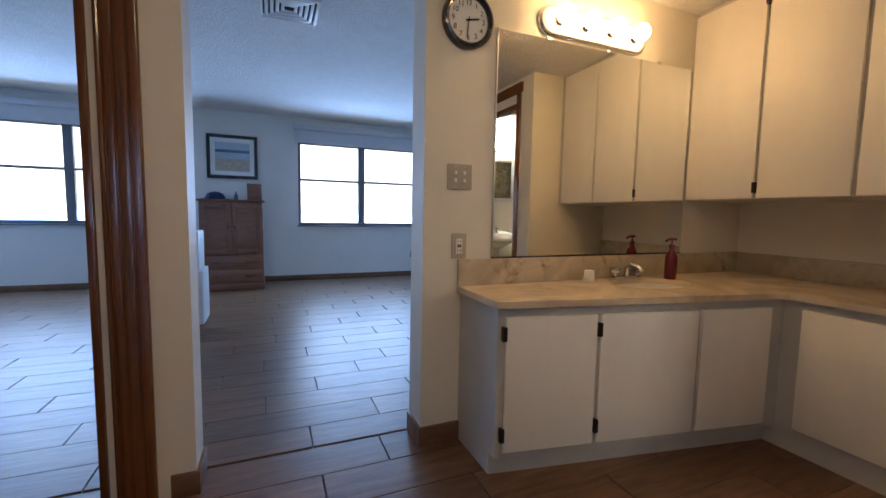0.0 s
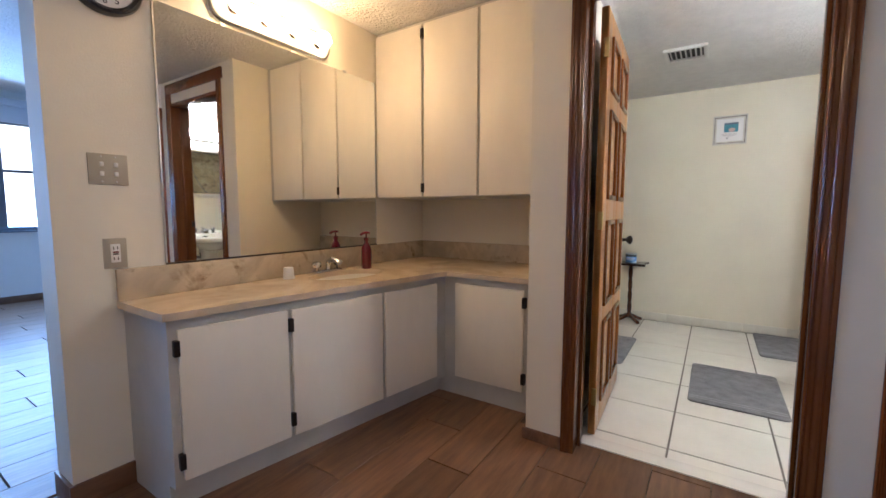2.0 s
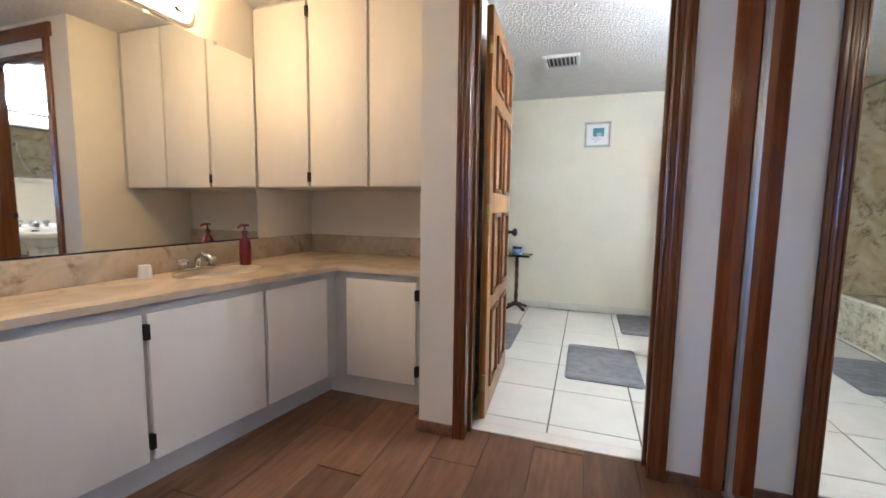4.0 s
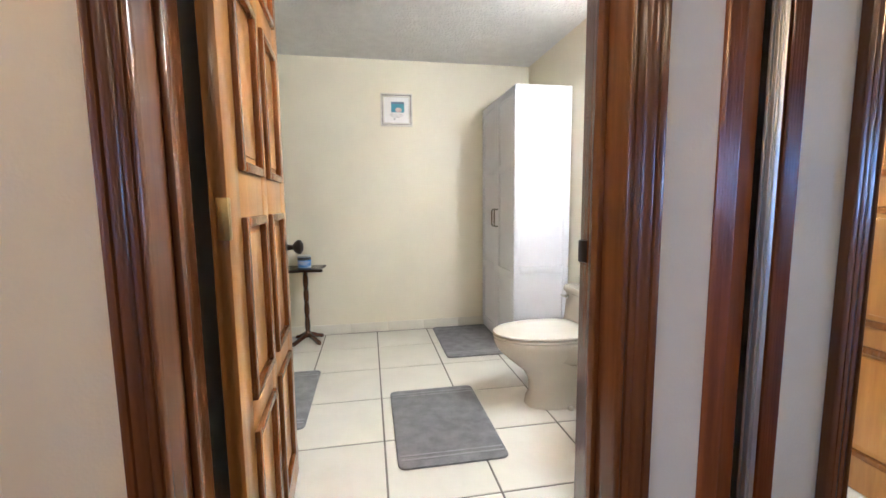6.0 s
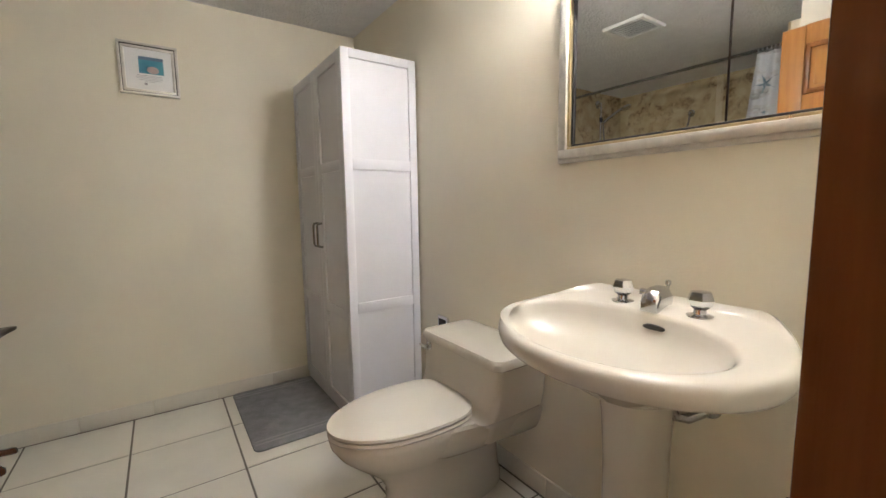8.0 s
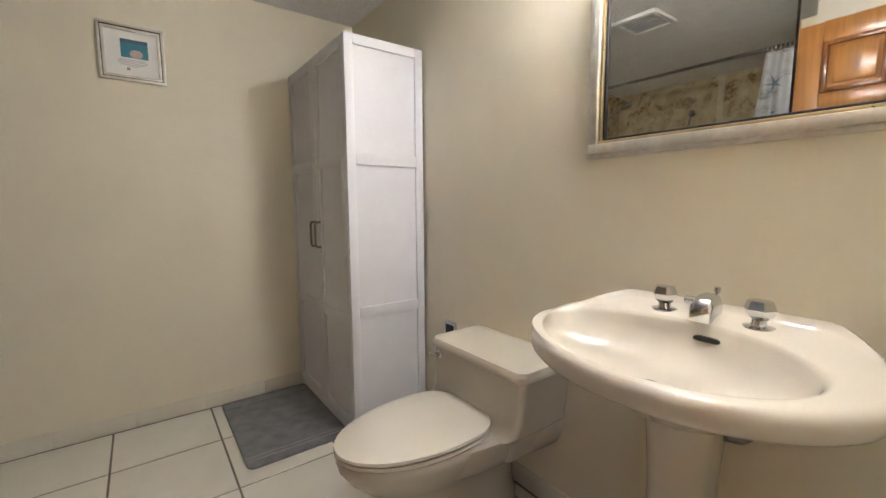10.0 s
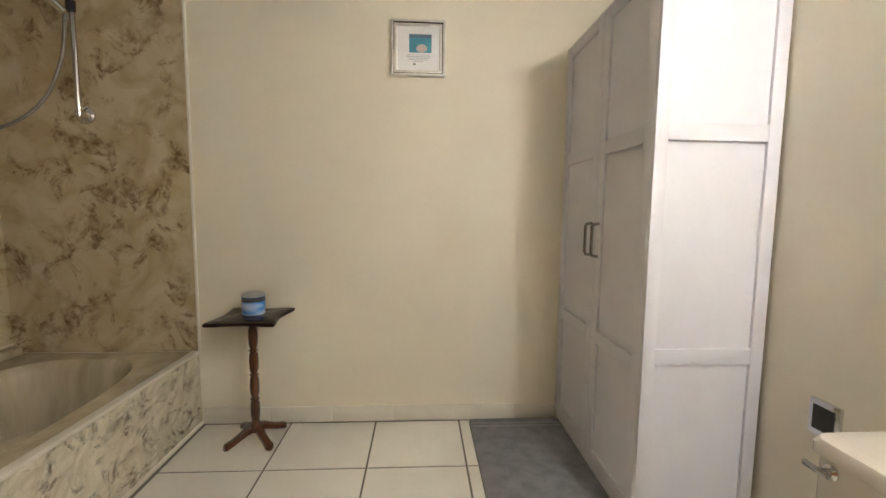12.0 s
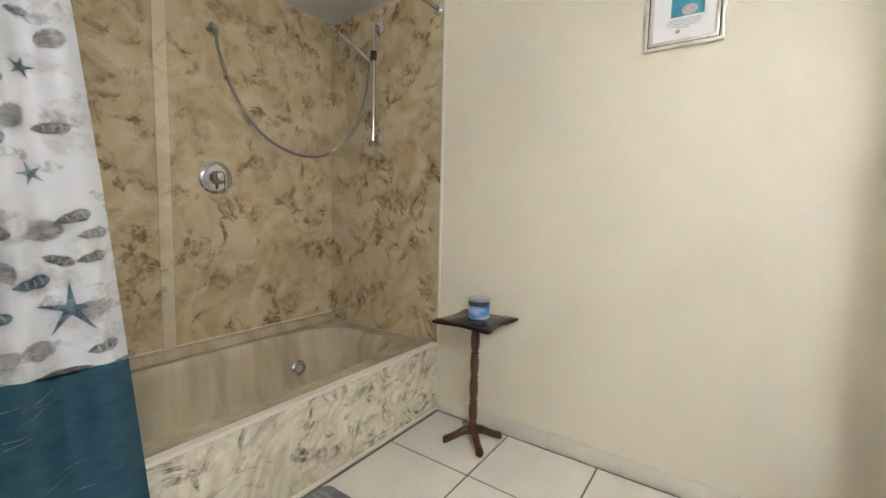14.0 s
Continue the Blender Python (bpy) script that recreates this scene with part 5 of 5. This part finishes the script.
# ---- bathroom: small things ----
tb = thing("pedestal_table", (5.395, 0.605, 0), "small dark lacquered pedestal table with turned leg", "table")
TBX, TBY, TBZ = 5.392, 0.605, 0.640


def ogee_outline(h, count=9):
    pts = []
    for q in range(4):
        for k in range(count):
            u = -1 + 2 * k / count
            d = h * (1 - 0.085 * math.cos(u * math.pi / 2) ** 2 * (1 - 1.2 * abs(u)) - (0.05 if abs(u) < 0.62 else 0))
            a = radians(90 * q)
            x, y = d, u * h
            pts.append((TBX + x * math.cos(a) - y * math.sin(a), TBY + x * math.sin(a) + y * math.cos(a)))
    return pts


def ogee_top():
    rings = []
    for s, z in ((0.93, -0.020), (0.985, -0.016), (1.0, -0.009), (0.985, -0.002), (0.96, 0.0)):
        rings.append([(TBX + (x - TBX) * s, TBY + (y - TBY) * s, TBZ + z) for x, y in ogee_outline(0.160)])
    return rings_solid(rings)


part("tabletop", ogee_top(), TABLE, tb)
prof = [(0.030, 0.045), (0.030, 0.075), (0.022, 0.09)]
for k in range(4):
    z = 0.10 + k * 0.125
    prof += [(0.017, z), (0.0215, z + 0.02), (0.023, z + 0.06), (0.0205, z + 0.095), (0.0155, z + 0.106), (0.0235, z + 0.112), (0.0155, z + 0.118)]
prof += [(0.021, 0.605), (0.034, 0.612), (0.034, TBZ - 0.0205)]
part("column", lathe(prof, (TBX, TBY, 0), 22), TABLELEG, tb)
for q in range(4):
    a = radians(45 + 90 * q)
    c, s = math.cos(a), math.sin(a)
    rings = []
    for d, zc, w, h in ((0.012, 0.062, 0.015, 0.022), (0.05, 0.055, 0.018, 0.020), (0.09, 0.036, 0.017, 0.017), (0.125, 0.022, 0.018, 0.016), (0.145, 0.017, 0.020, 0.017), (0.155, 0.014, 0.012, 0.014)):
        rings.append([(TBX + d * c - o * w * s, TBY + d * s + o * w * c, max(0.0, zc + v * h)) for o, v in ((-1, -0.6), (-0.6, -1), (0.6, -1), (1, -0.6), (1, 0.5), (0.5, 1), (-0.5, 1), (-1, 0.5))])
    part("foot", rings_solid(rings), TABLELEG, tb)

can = thing("tin_can", (5.43, 0.612, TBZ), "blue and white printed tin with a grey lid", "can")
part("body", lathe([(0.052, 0), (0.054, 0.003), (0.054, 0.088), (0.052, 0.090)], (5.43, 0.612, TBZ), 36), CANPRINT, can)
part("band", lathe([(0.0542, 0.064), (0.0546, 0.065), (0.0546, 0.086), (0.0542, 0.0875)], (5.43, 0.612, TBZ), 36), CANBAND, can, "dark slate band")
part("lid", lathe([(0.0545, 0), (0.056, 0.002), (0.056, 0.010), (0.052, 0.012), (0.050, 0.0105)], (5.43, 0.612, TBZ + 0.0902), 36), STEEL, can, "grey lid")

pic = thing("framed_picture", (X_EAST, -0.205, 1.985), "small framed seascape card in a silver frame", "picture")
PY0, PY1, PZ0, PZ1 = -0.343, -0.066, 1.845, 2.123
for k, (i, w, d) in enumerate(((0.0, 0.013, 0.022), (0.013, 0.004, 0.019), (0.017, 0.014, 0.014))):
    b = box(X_EAST - d, X_EAST - 0.0006, PY0 + i, PY1 - i, PZ0 + i, PZ0 + i + w, 0.002)
    box(X_EAST - d, X_EAST - 0.0006, PY0 + i, PY1 - i, PZ1 - i - w, PZ1 - i, 0.002, b)
    box(X_EAST - d, X_EAST - 0.0006, PY0 + i, PY0 + i + w, PZ0 + i + w, PZ1 - i - w, 0.002, b)
    box(X_EAST - d, X_EAST - 0.0006, PY1 - i - w, PY1 - i, PZ0 + i + w, PZ1 - i - w, 0.002, b)
    part("frame", b, FRAME_SILVER if k != 1 else BRONZE, pic)
part("card", box(X_EAST - 0.006, X_EAST - 0.0007, PY0 + 0.031, PY1 - 0.031, PZ0 + 0.031, PZ1 - 0.031), PAPER, pic, "white card")
part("print", box(X_EAST - 0.0072, X_EAST - 0.0061, -0.272, -0.158, 1.964, 2.036), TEAL, pic, "teal sea print")
part("print", box(X_EAST - 0.0072, X_EAST - 0.0061, -0.272, -0.158, 2.0362, 2.054), SEAPRINT, pic, "dark sky strip")
part("shell_print", lathe([(0.0, 0), (0.020, 0.0003), (0.018, 0.0006)], seg=14, m=aim(X_EAST - 0.0073, -0.222, 1.985, -1, 0, 0), squash=(1.4, 1)), SHELLPINK, pic, "pale pink shell print")
for k, (w, z) in enumerate(((0.056, 1.953), (0.062, 1.945), (0.058, 1.937), (0.050, 1.929), (0.024, 1.921))):
    part("text_line", box(X_EAST - 0.0066, X_EAST - 0.0061, -0.204 - w, -0.204 + w, z - 0.0010, z + 0.0010), INK, pic)
part("logo", box(X_EAST - 0.0066, X_EAST - 0.0061, -0.192, -0.178, 1.902, 1.914), INK, pic)


def bath_mat(x0, x1, y0, y1, label):
    t = thing("bath_mat", ((x0 + x1) / 2, (y0 + y1) / 2, 0), label, "mat", "grey bath mats")
    def ring(inset, z, r=0.035):
        out = []
        for cx, cy, a0 in ((x1 - r, y1 - r, 0), (x0 + r, y1 - r, 90), (x0 + r, y0 + r, 180), (x1 - r, y0 + r, 270)):
            for k in range(5):
                a = radians(a0 + 22.5 * k)
                out.append((cx + (r - inset) * math.cos(a), cy + (r - inset) * math.sin(a), z))
        return out
    part("plush_top", rings_solid([ring(0.004, 0.0), ring(0, 0.004), ring(0.001, 0.010), ring(0.008, 0.013)]), MAT, t)
    for s in (x0 + 0.055, x0 + 0.085, x1 - 0.085, x1 - 0.055):
        part("woven_band", box(s - 0.006, s + 0.006, y0 + 0.012, y1 - 0.012, 0.0125, 0.0148, 0.001), MATBAND, t, "flat woven stripe")
    return t


bath_mat(3.51, 4.272, -0.547, -0.035, "plush grey bath mat on the tile floor")
bath_mat(4.765, 5.535, -1.0, -0.492, "plush grey bath mat before the wardrobe")
bath_mat(3.945, 4.715, 0.425, 0.915, "plush grey bath mat beside the tub")


def vent(name, x0, x1, y0, y1, z, slats, axis, label):
    t = thing(name, ((x0 + x1) / 2, (y0 + y1) / 2, z), label, "vent")
    b = box(x0, x1, y0, y0 + 0.028, z - 0.022, z - 0.0005, 0.004)
    box(x0, x1, y1 - 0.028, y1, z - 0.022, z - 0.0005, 0.004, b)
    box(x0, x0 + 0.028, y0 + 0.028, y1 - 0.028, z - 0.022, z - 0.0005, 0.004, b)
    box(x1 - 0.028, x1, y0 + 0.028, y1 - 0.028, z - 0.022, z - 0.0005, 0.004, b)
    part("frame", b, VENTWHITE, t)
    part("backing", box(x0 + 0.02, x1 - 0.02, y0 + 0.02, y1 - 0.02, z - 0.004, z - 0.0006), DARKSLOT, t)
    for k in range(slats):
        u = (k + 0.5) / slats
        if axis == "y":
            c = y0 + 0.03 + u * (y1 - y0 - 0.06)
            s = box(x0 + 0.028, x1 - 0.028, c - 0.010, c + 0.010, -0.001, 0.001)
            bmesh.ops.rotate(s, cent=(0, c, 0), matrix=Matrix.Rotation(radians(50), 3, "X"), verts=s.verts)
        else:
            c = x0 + 0.03 + u * (x1 - x0 - 0.06)
            s = box(c - 0.010, c + 0.010, y0 + 0.028, y1 - 0.028, -0.001, 0.001)
            bmesh.ops.rotate(s, cent=(c, 0, 0), matrix=Matrix.Rotation(radians(-50), 3, "Y"), verts=s.verts)
        bmesh.ops.translate(s, vec=(0, 0, z - 0.014), verts=s.verts)
        part("slat", s, VENTWHITE, t)
    return t


vent("ceiling_vent", 4.20, 4.49, -0.02, 0.27, Z_BATH, 7, "y", "square white louvred ceiling vent")


def diffuser(x0, x1, y0, y1, z, count, label):
    """A four-way ceiling diffuser: nested square louvres that step inwards and up."""
    t = thing("ceiling_vent", ((x0 + x1) / 2, (y0 + y1) / 2, z), label, "vent")
    part("backing", box(x0 + 0.02, x1 - 0.02, y0 + 0.02, y1 - 0.02, z - 0.004, z - 0.0006), DARKSLOT, t)
    step = (x1 - x0) / 2 / (count + 0.5)
    for k in range(count):
        i, w = k * step, step * 0.62
        lo, hi = z - 0.026 + 0.002 * k, z - (0.0006 if k == 0 else 0.010)
        b = box(x0 + i, x1 - i, y0 + i, y0 + i + w, lo, hi, 0.003)
        box(x0 + i, x1 - i, y1 - i - w, y1 - i, lo, hi, 0.003, b)
        box(x0 + i, x0 + i + w, y0 + i + w, y1 - i - w, lo, hi, 0.003, b)
        box(x1 - i - w, x1 - i, y0 + i + w, y1 - i - w, lo, hi, 0.003, b)
        part("frame" if k == 0 else "louvre", b, VENTWHITE, t)
    return t


diffuser(0.33, 0.75, 3.32, 3.74, Z_BED, 5, "square white four-way bedroom ceiling vent")

# bathroom baseboard of cut tile
bbb = thing("baseboard", (X_EAST, 0, 0), "cream tile baseboard round the bathroom", "baseboard", "", S)
y = Y_SOUTH + 0.012
while y < Y_TUB - 0.02:
    y1 = min(y + 0.335, Y_TUB - 0.012)
    part("base_tile", box(X_EAST - 0.010, X_EAST - 0.0004, y + 0.001, y1 - 0.001, 0.0, 0.088, 0.002), BASE_WHITE, bbb)
    y = y1
x = X_BATHW + 0.002
while x < X_EAST - 0.02:
    x1 = min(x + 0.335, X_EAST - 0.0105)
    part("base_tile", box(x + 0.001, x1 - 0.001, Y_SOUTH + 0.0004, Y_SOUTH + 0.010, 0.0, 0.088, 0.002), BASE_WHITE, bbb)
    x = x1

# ---- bedroom, seen through the openings ----
for i, (a, b) in enumerate(WIN):
    w = thing("window_%d" % (i + 1), ((a + b) / 2, Y_BEDN, W0), "wide grey metal window, blown out by daylight", "window", "bedroom windows", S)
    m = (a + b) / 2
    part("frame", box(a, b, Y_BEDN + 0.05, Y_BEDN + 0.12, W0, W0 + 0.05, 0.003), WINFRAME, w)
    part("frame", box(a, b, Y_BEDN + 0.05, Y_BEDN + 0.12, W1 - 0.05, W1, 0.003), WINFRAME, w)
    for x0, x1 in ((a, a + 0.045), (m - 0.055, m + 0.055), (b - 0.045, b)):
        part("frame", box(x0, x1, Y_BEDN + 0.05, Y_BEDN + 0.12, W0 + 0.05, W1 - 0.05, 0.003), WINFRAME, w)
    for x0, x1 in ((a + 0.045, m - 0.055), (m + 0.055, b - 0.045)):
        part("meeting_rail", box(x0, x1, Y_BEDN + 0.06, Y_BEDN + 0.10, 1.675, 1.715, 0.003), WINFRAME, w)
        for z0, z1 in ((W0 + 0.05, 1.675), (1.715, W1 - 0.05)):
            p = part("pane", box(x0, x1, Y_BEDN + 0.078, Y_BEDN + 0.083, z0, z1), GLASS, w, "clear glass pane")
            p.visible_shadow = False
    part("sill", box(a - 0.02, b + 0.02, Y_BEDN - 0.03, Y_BEDN + 0.05, W0 - 0.02, W0, 0.003), WINFRAME, w)
    sh = thing("roller_shade", (m, Y_BEDN - 0.05, 2.5), "pale roller shade pulled up over the window", "shade", "window shades")
    part("cassette", box(a - 0.06, b + 0.06, Y_BEDN - 0.09, Y_BEDN - 0.001, 2.50, 2.585, 0.01), SHADE, sh)
    part("fabric", box(a - 0.04, b + 0.04, Y_BEDN - 0.05, Y_BEDN - 0.045, 2.31, 2.50, 0.001), SHADE, sh)
    part("hem_bar", box(a - 0.04, b + 0.04, Y_BEDN - 0.056, Y_BEDN - 0.040, 2.29, 2.31, 0.004), SHADE, sh)

ds = thing("wardrobe_dresser", (-0.14, 6.95, 0), "reddish-brown wooden armoire with two doors and drawers", "dresser")
DX0, DX1, DY0, DY1 = -0.545, 0.275, 6.72, 7.22
part("carcass", box(DX0, DX1, DY0, DY1, 0.06, 1.285, 0.004), DRESSER, ds)
part("plinth", box(DX0 - 0.012, DX1 + 0.012, DY0 - 0.012, DY1, 0.0, 0.10, 0.006), DRESSER, ds)
part("top", box(DX0 - 0.025, DX1 + 0.025, DY0 - 0.03, DY1, 1.285, 1.315, 0.008), DRESSER, ds)
dm = (DX0 + DX1) / 2
for x0, x1, kx in ((DX0 + 0.02, dm - 0.004, dm - 0.04), (dm + 0.004, DX1 - 0.02, dm + 0.04)):
    d = part("door", box(x0, x1, DY0 - 0.018, DY0 - 0.0005, 0.53, 1.27, 0.004), DRESSER, ds)
    for a0, a1, z0, z1 in ((x0, x0 + 0.06, 0.53, 1.27), (x1 - 0.06, x1, 0.53, 1.27), (x0 + 0.06, x1 - 0.06, 0.53, 0.60), (x0 + 0.06, x1 - 0.06, 1.20, 1.27)):
        part("door_frame", box(a0, a1, DY0 - 0.026, DY0 - 0.0182, z0, z1, 0.003), DRESSER, d)
    part("knob", lathe([(0.008, 0), (0.008, 0.015), (0.017, 0.022), (0.013, 0.034)], seg=14, m=aim(kx, DY0 - 0.026, 0.92, 0, -1, 0)), BRONZE, d, "dark knob")
for z0, z1 in ((0.115, 0.305), (0.32, 0.51)):
    d = part("drawer", box(DX0 + 0.02, DX1 - 0.02, DY0 - 0.020, DY0 - 0.0005, z0, z1, 0.005), DRESSER, ds)
    for kx in (DX0 + 0.2, DX1 - 0.2):
        part("pull", tube([(kx - 0.045, DY0 - 0.021, (z0 + z1) / 2 + 0.01), (kx - 0.03, DY0 - 0.045, (z0 + z1) / 2 - 0.01), (kx + 0.03, DY0 - 0.045, (z0 + z1) / 2 - 0.01), (kx + 0.045, DY0 - 0.021, (z0 + z1) / 2 + 0.01)], 0.006, 8), BRONZE, d, "dark drawer pull")
hat = thing("folded_cap", (-0.36, 6.95, 1.315), "dark blue cap lying on the armoire", "cap")
part("crown", lathe([(0.11, 0), (0.115, 0.03), (0.09, 0.085), (0.04, 0.11), (0.01, 0.115)], (-0.36, 6.95, 1.315), 22, squash=(1.15, 0.9)), NAVY, hat)
part("brim", lathe([(0.10, 0.004), (0.21, 0.0), (0.215, 0.008), (0.11, 0.014)], (-0.33, 6.90, 1.315), 24, squash=(1, 0.75)), NAVY, hat)
bt = thing("small_bottle", (-0.085, 6.93, 1.315), "small dark glass bottle on the armoire", "bottle")
part("body", lathe([(0.026, 0), (0.028, 0.004), (0.028, 0.07), (0.012, 0.095), (0.011, 0.125)], (-0.085, 6.93, 1.315), 18), SEAPRINT, bt)
part("cap", lathe([(0.014, 0), (0.014, 0.018)], (-0.085, 6.93, 1.44), 14), CLOCKFACE, bt, "pale cap")
pf = thing("photo_stand", (0.16, 6.97, 1.315), "small leaning brown photo frame", "photo frame")
b = box(-0.10, 0.10, -0.01, 0.01, 0.0, 0.255, 0.004)
box(-0.072, 0.072, -0.013, -0.0105, 0.03, 0.225, bm=b)
bmesh.ops.transform(b, matrix=pose(0.165, 6.97, 1.317, -12, 0, 8), verts=b.verts)
part("frame", b, DRESSER, pf)
art = thing("framed_painting", (-0.155, Y_BEDN, 2.0), "dark-framed beach painting with white mat", "painting")
AX0, AX1, AZ0, AZ1 = -0.51, 0.205, 1.655, 2.325
for x0, x1, z0, z1 in ((AX0, AX1, AZ0, AZ0 + 0.05), (AX0, AX1, AZ1 - 0.05, AZ1), (AX0, AX0 + 0.05, AZ0 + 0.05, AZ1 - 0.05), (AX1 - 0.05, AX1, AZ0 + 0.05, AZ1 - 0.05)):
    part("frame", box(x0, x1, Y_BEDN - 0.035, Y_BEDN - 0.0005, z0, z1, 0.006), BLACKPLASTIC, art, "black frame")
part("mat_board", box(AX0 + 0.05, AX1 - 0.05, Y_BEDN - 0.016, Y_BEDN - 0.0006, AZ0 + 0.05, AZ1 - 0.05), PAPER, art, "white mat")
q0, q1 = AX0 + 0.115, AX1 - 0.115
for z0, z1, mt in ((2.10, 2.21, SKYPRINT), (2.055, 2.0995, SEAPRINT), (1.96, 2.0545, SKYPRINT), (1.77, 1.9595, SAND)):
    part("paint_band", box(q0, q1, Y_BEDN - 0.0185, Y_BEDN - 0.0162, z0, z1), mt, art)
wo = thing("wall_outlet", (2.81, Y_BEDN, 0.40), "almond wall outlet under the window", "outlet")
part("plate", box(2.775, 2.845, Y_BEDN - 0.006, Y_BEDN - 0.0005, 0.34, 0.455, 0.002), PLATE, wo)
ac = thing("portable_heater", (-0.5, 4.65, 0), "white metal cabinet on dark casters", "heater")
part("body", box(-0.86, -0.235, 4.45, 4.80, 0.20, 0.965, 0.012, seg=3), WHITEPLASTIC, ac)
part("base", box(-0.88, -0.205, 4.43, 4.82, 0.09, 0.60, 0.012, seg=3), WHITEPLASTIC, ac)
for x in (-0.82, -0.27):
    for yy in (4.48, 4.77):
        part("caster", lathe([(0.02, -0.015), (0.035, -0.013), (0.035, 0.013), (0.02, 0.015)], seg=18, m=aim(x, yy, 0.0355, 1, 0, 0)), BLACKPLASTIC, ac, "black caster")
        part("caster_stem", lathe([(0.008, 0), (0.008, 0.04)], (x, yy, 0.055), 10), BLACKPLASTIC, ac)

# ---- floors, piece by piece ----
floor = solo("floor", box(-1.5, 4.2, -0.9, -0.898, -0.012, -0.011), PLANKGROUT, "dark wood-look plank tile floor", "floor", S)


def sheet(name, w, d, h, bevel):
    bm = box(-w / 2, w / 2, -d / 2, d / 2, -h, 0)
    top = [e for e in bm.edges if all(v.co.z > -1e-6 for v in e.verts)]
    bmesh.ops.bevel(bm, geom=top, offset=bevel, segments=1, affect="EDGES")
    return finish(name, bm, PLANK if name == "plank" else TILE, False)


def lay(parent, name, me, x, y, z=0.0):
    ob = new(name, me)
    ob.parent = parent
    ob.location = Vector((x, y, z)) - parent.location
    return ob


rng = random.Random(4)
PW, PL, GAP = 0.2286, 0.914, 0.0035
cut = {}


def piece(w, d, name):
    key = (name, round(w, 2), round(d, 2))
    if key not in cut:
        cut[key] = sheet(name, key[1] - GAP, key[2] - GAP if key[2] < 0.2 else d - GAP, 0.0115, 0.0012)
    return cut[key]


def planks(x0, x1, y0, y1):
    row = math.floor((y0 - 2.12) / PW)
    while 2.12 + row * PW < y1:
        a, b = max(y0, 2.12 + row * PW), min(y1, 2.12 + (row + 1) * PW)
        start = x0 - PL + (row * 0.347 % 1.0) * PL + rng.uniform(-0.05, 0.05)
        start = round(start, 2)
        while start < x1:
            p, q = max(x0, start), min(x1, start + PL)
            if q - p > 0.03 and b - a > 0.02:
                lay(floor, "plank", piece(q - p, b - a, "plank"), (p + q) / 2, (a + b) / 2)
            start += PL
        row += 1


Y_ROW = 2.12 + math.ceil((0.70 - 2.12) / PW) * PW
planks(-1.5, 2.690, -0.80, Y_ROW)
planks(-1.5, 2.83, Y_ROW, Y_NORTH + 0.18)
planks(-3.98, 4.18, Y_NORTH + 0.18, Y_BEDN)


def bath_slab():
    bm = box(X_BATHW - 0.118, X_EAST, -0.44, 0.40, -0.0115, -0.0035)
    box(X_BATHW - 0.02, X_EAST, Y_SOUTH, -0.44, -0.0115, -0.0035, bm=bm)
    box(X_BATHW, X_EAST, 0.40, 0.495, -0.0115, -0.0035, bm=bm)
    box(X_ALC + 0.12, X_EAST, 0.495, Y_TUB + 0.03, -0.0115, -0.0035, bm=bm)
    return bm


tiles = solo("floor_bath", bath_slab(), GROUT, "cream square tile floor with grey grout", "floor", S)
TS_ = 0.457
for i in range(-6, 3):
    for j in range(-4, 3):
        x0, x1 = 5.132 + i * TS_, 5.132 + (i + 1) * TS_
        y0, y1 = 0.018 + j * TS_, 0.018 + (j + 1) * TS_
        x0, x1, y0, y1 = max(x0, X_BATHW + 0.03), min(x1, X_EAST - 0.013), max(y0, Y_SOUTH + 0.013), min(y1, Y_TUB if x0 > X_ALC else 0.4955)
        if x1 - x0 > 0.02 and y1 - y0 > 0.02:
            me = cut.setdefault(("tile", round(x1 - x0, 3), round(y1 - y0, 3)), None) or sheet("tile", x1 - x0 - 0.009, y1 - y0 - 0.009, 0.003, 0.0012)
            cut[("tile", round(x1 - x0, 3), round(y1 - y0, 3))] = me
            lay(tiles, "tile", me, (x0 + x1) / 2, (y0 + y1) / 2)
solo("threshold", box(2.655, X_BATHW + 0.028, -0.43, 0.405, -0.003, 0.006, 0.002), TILE, "pale marble threshold at the bathroom door", "threshold", S)
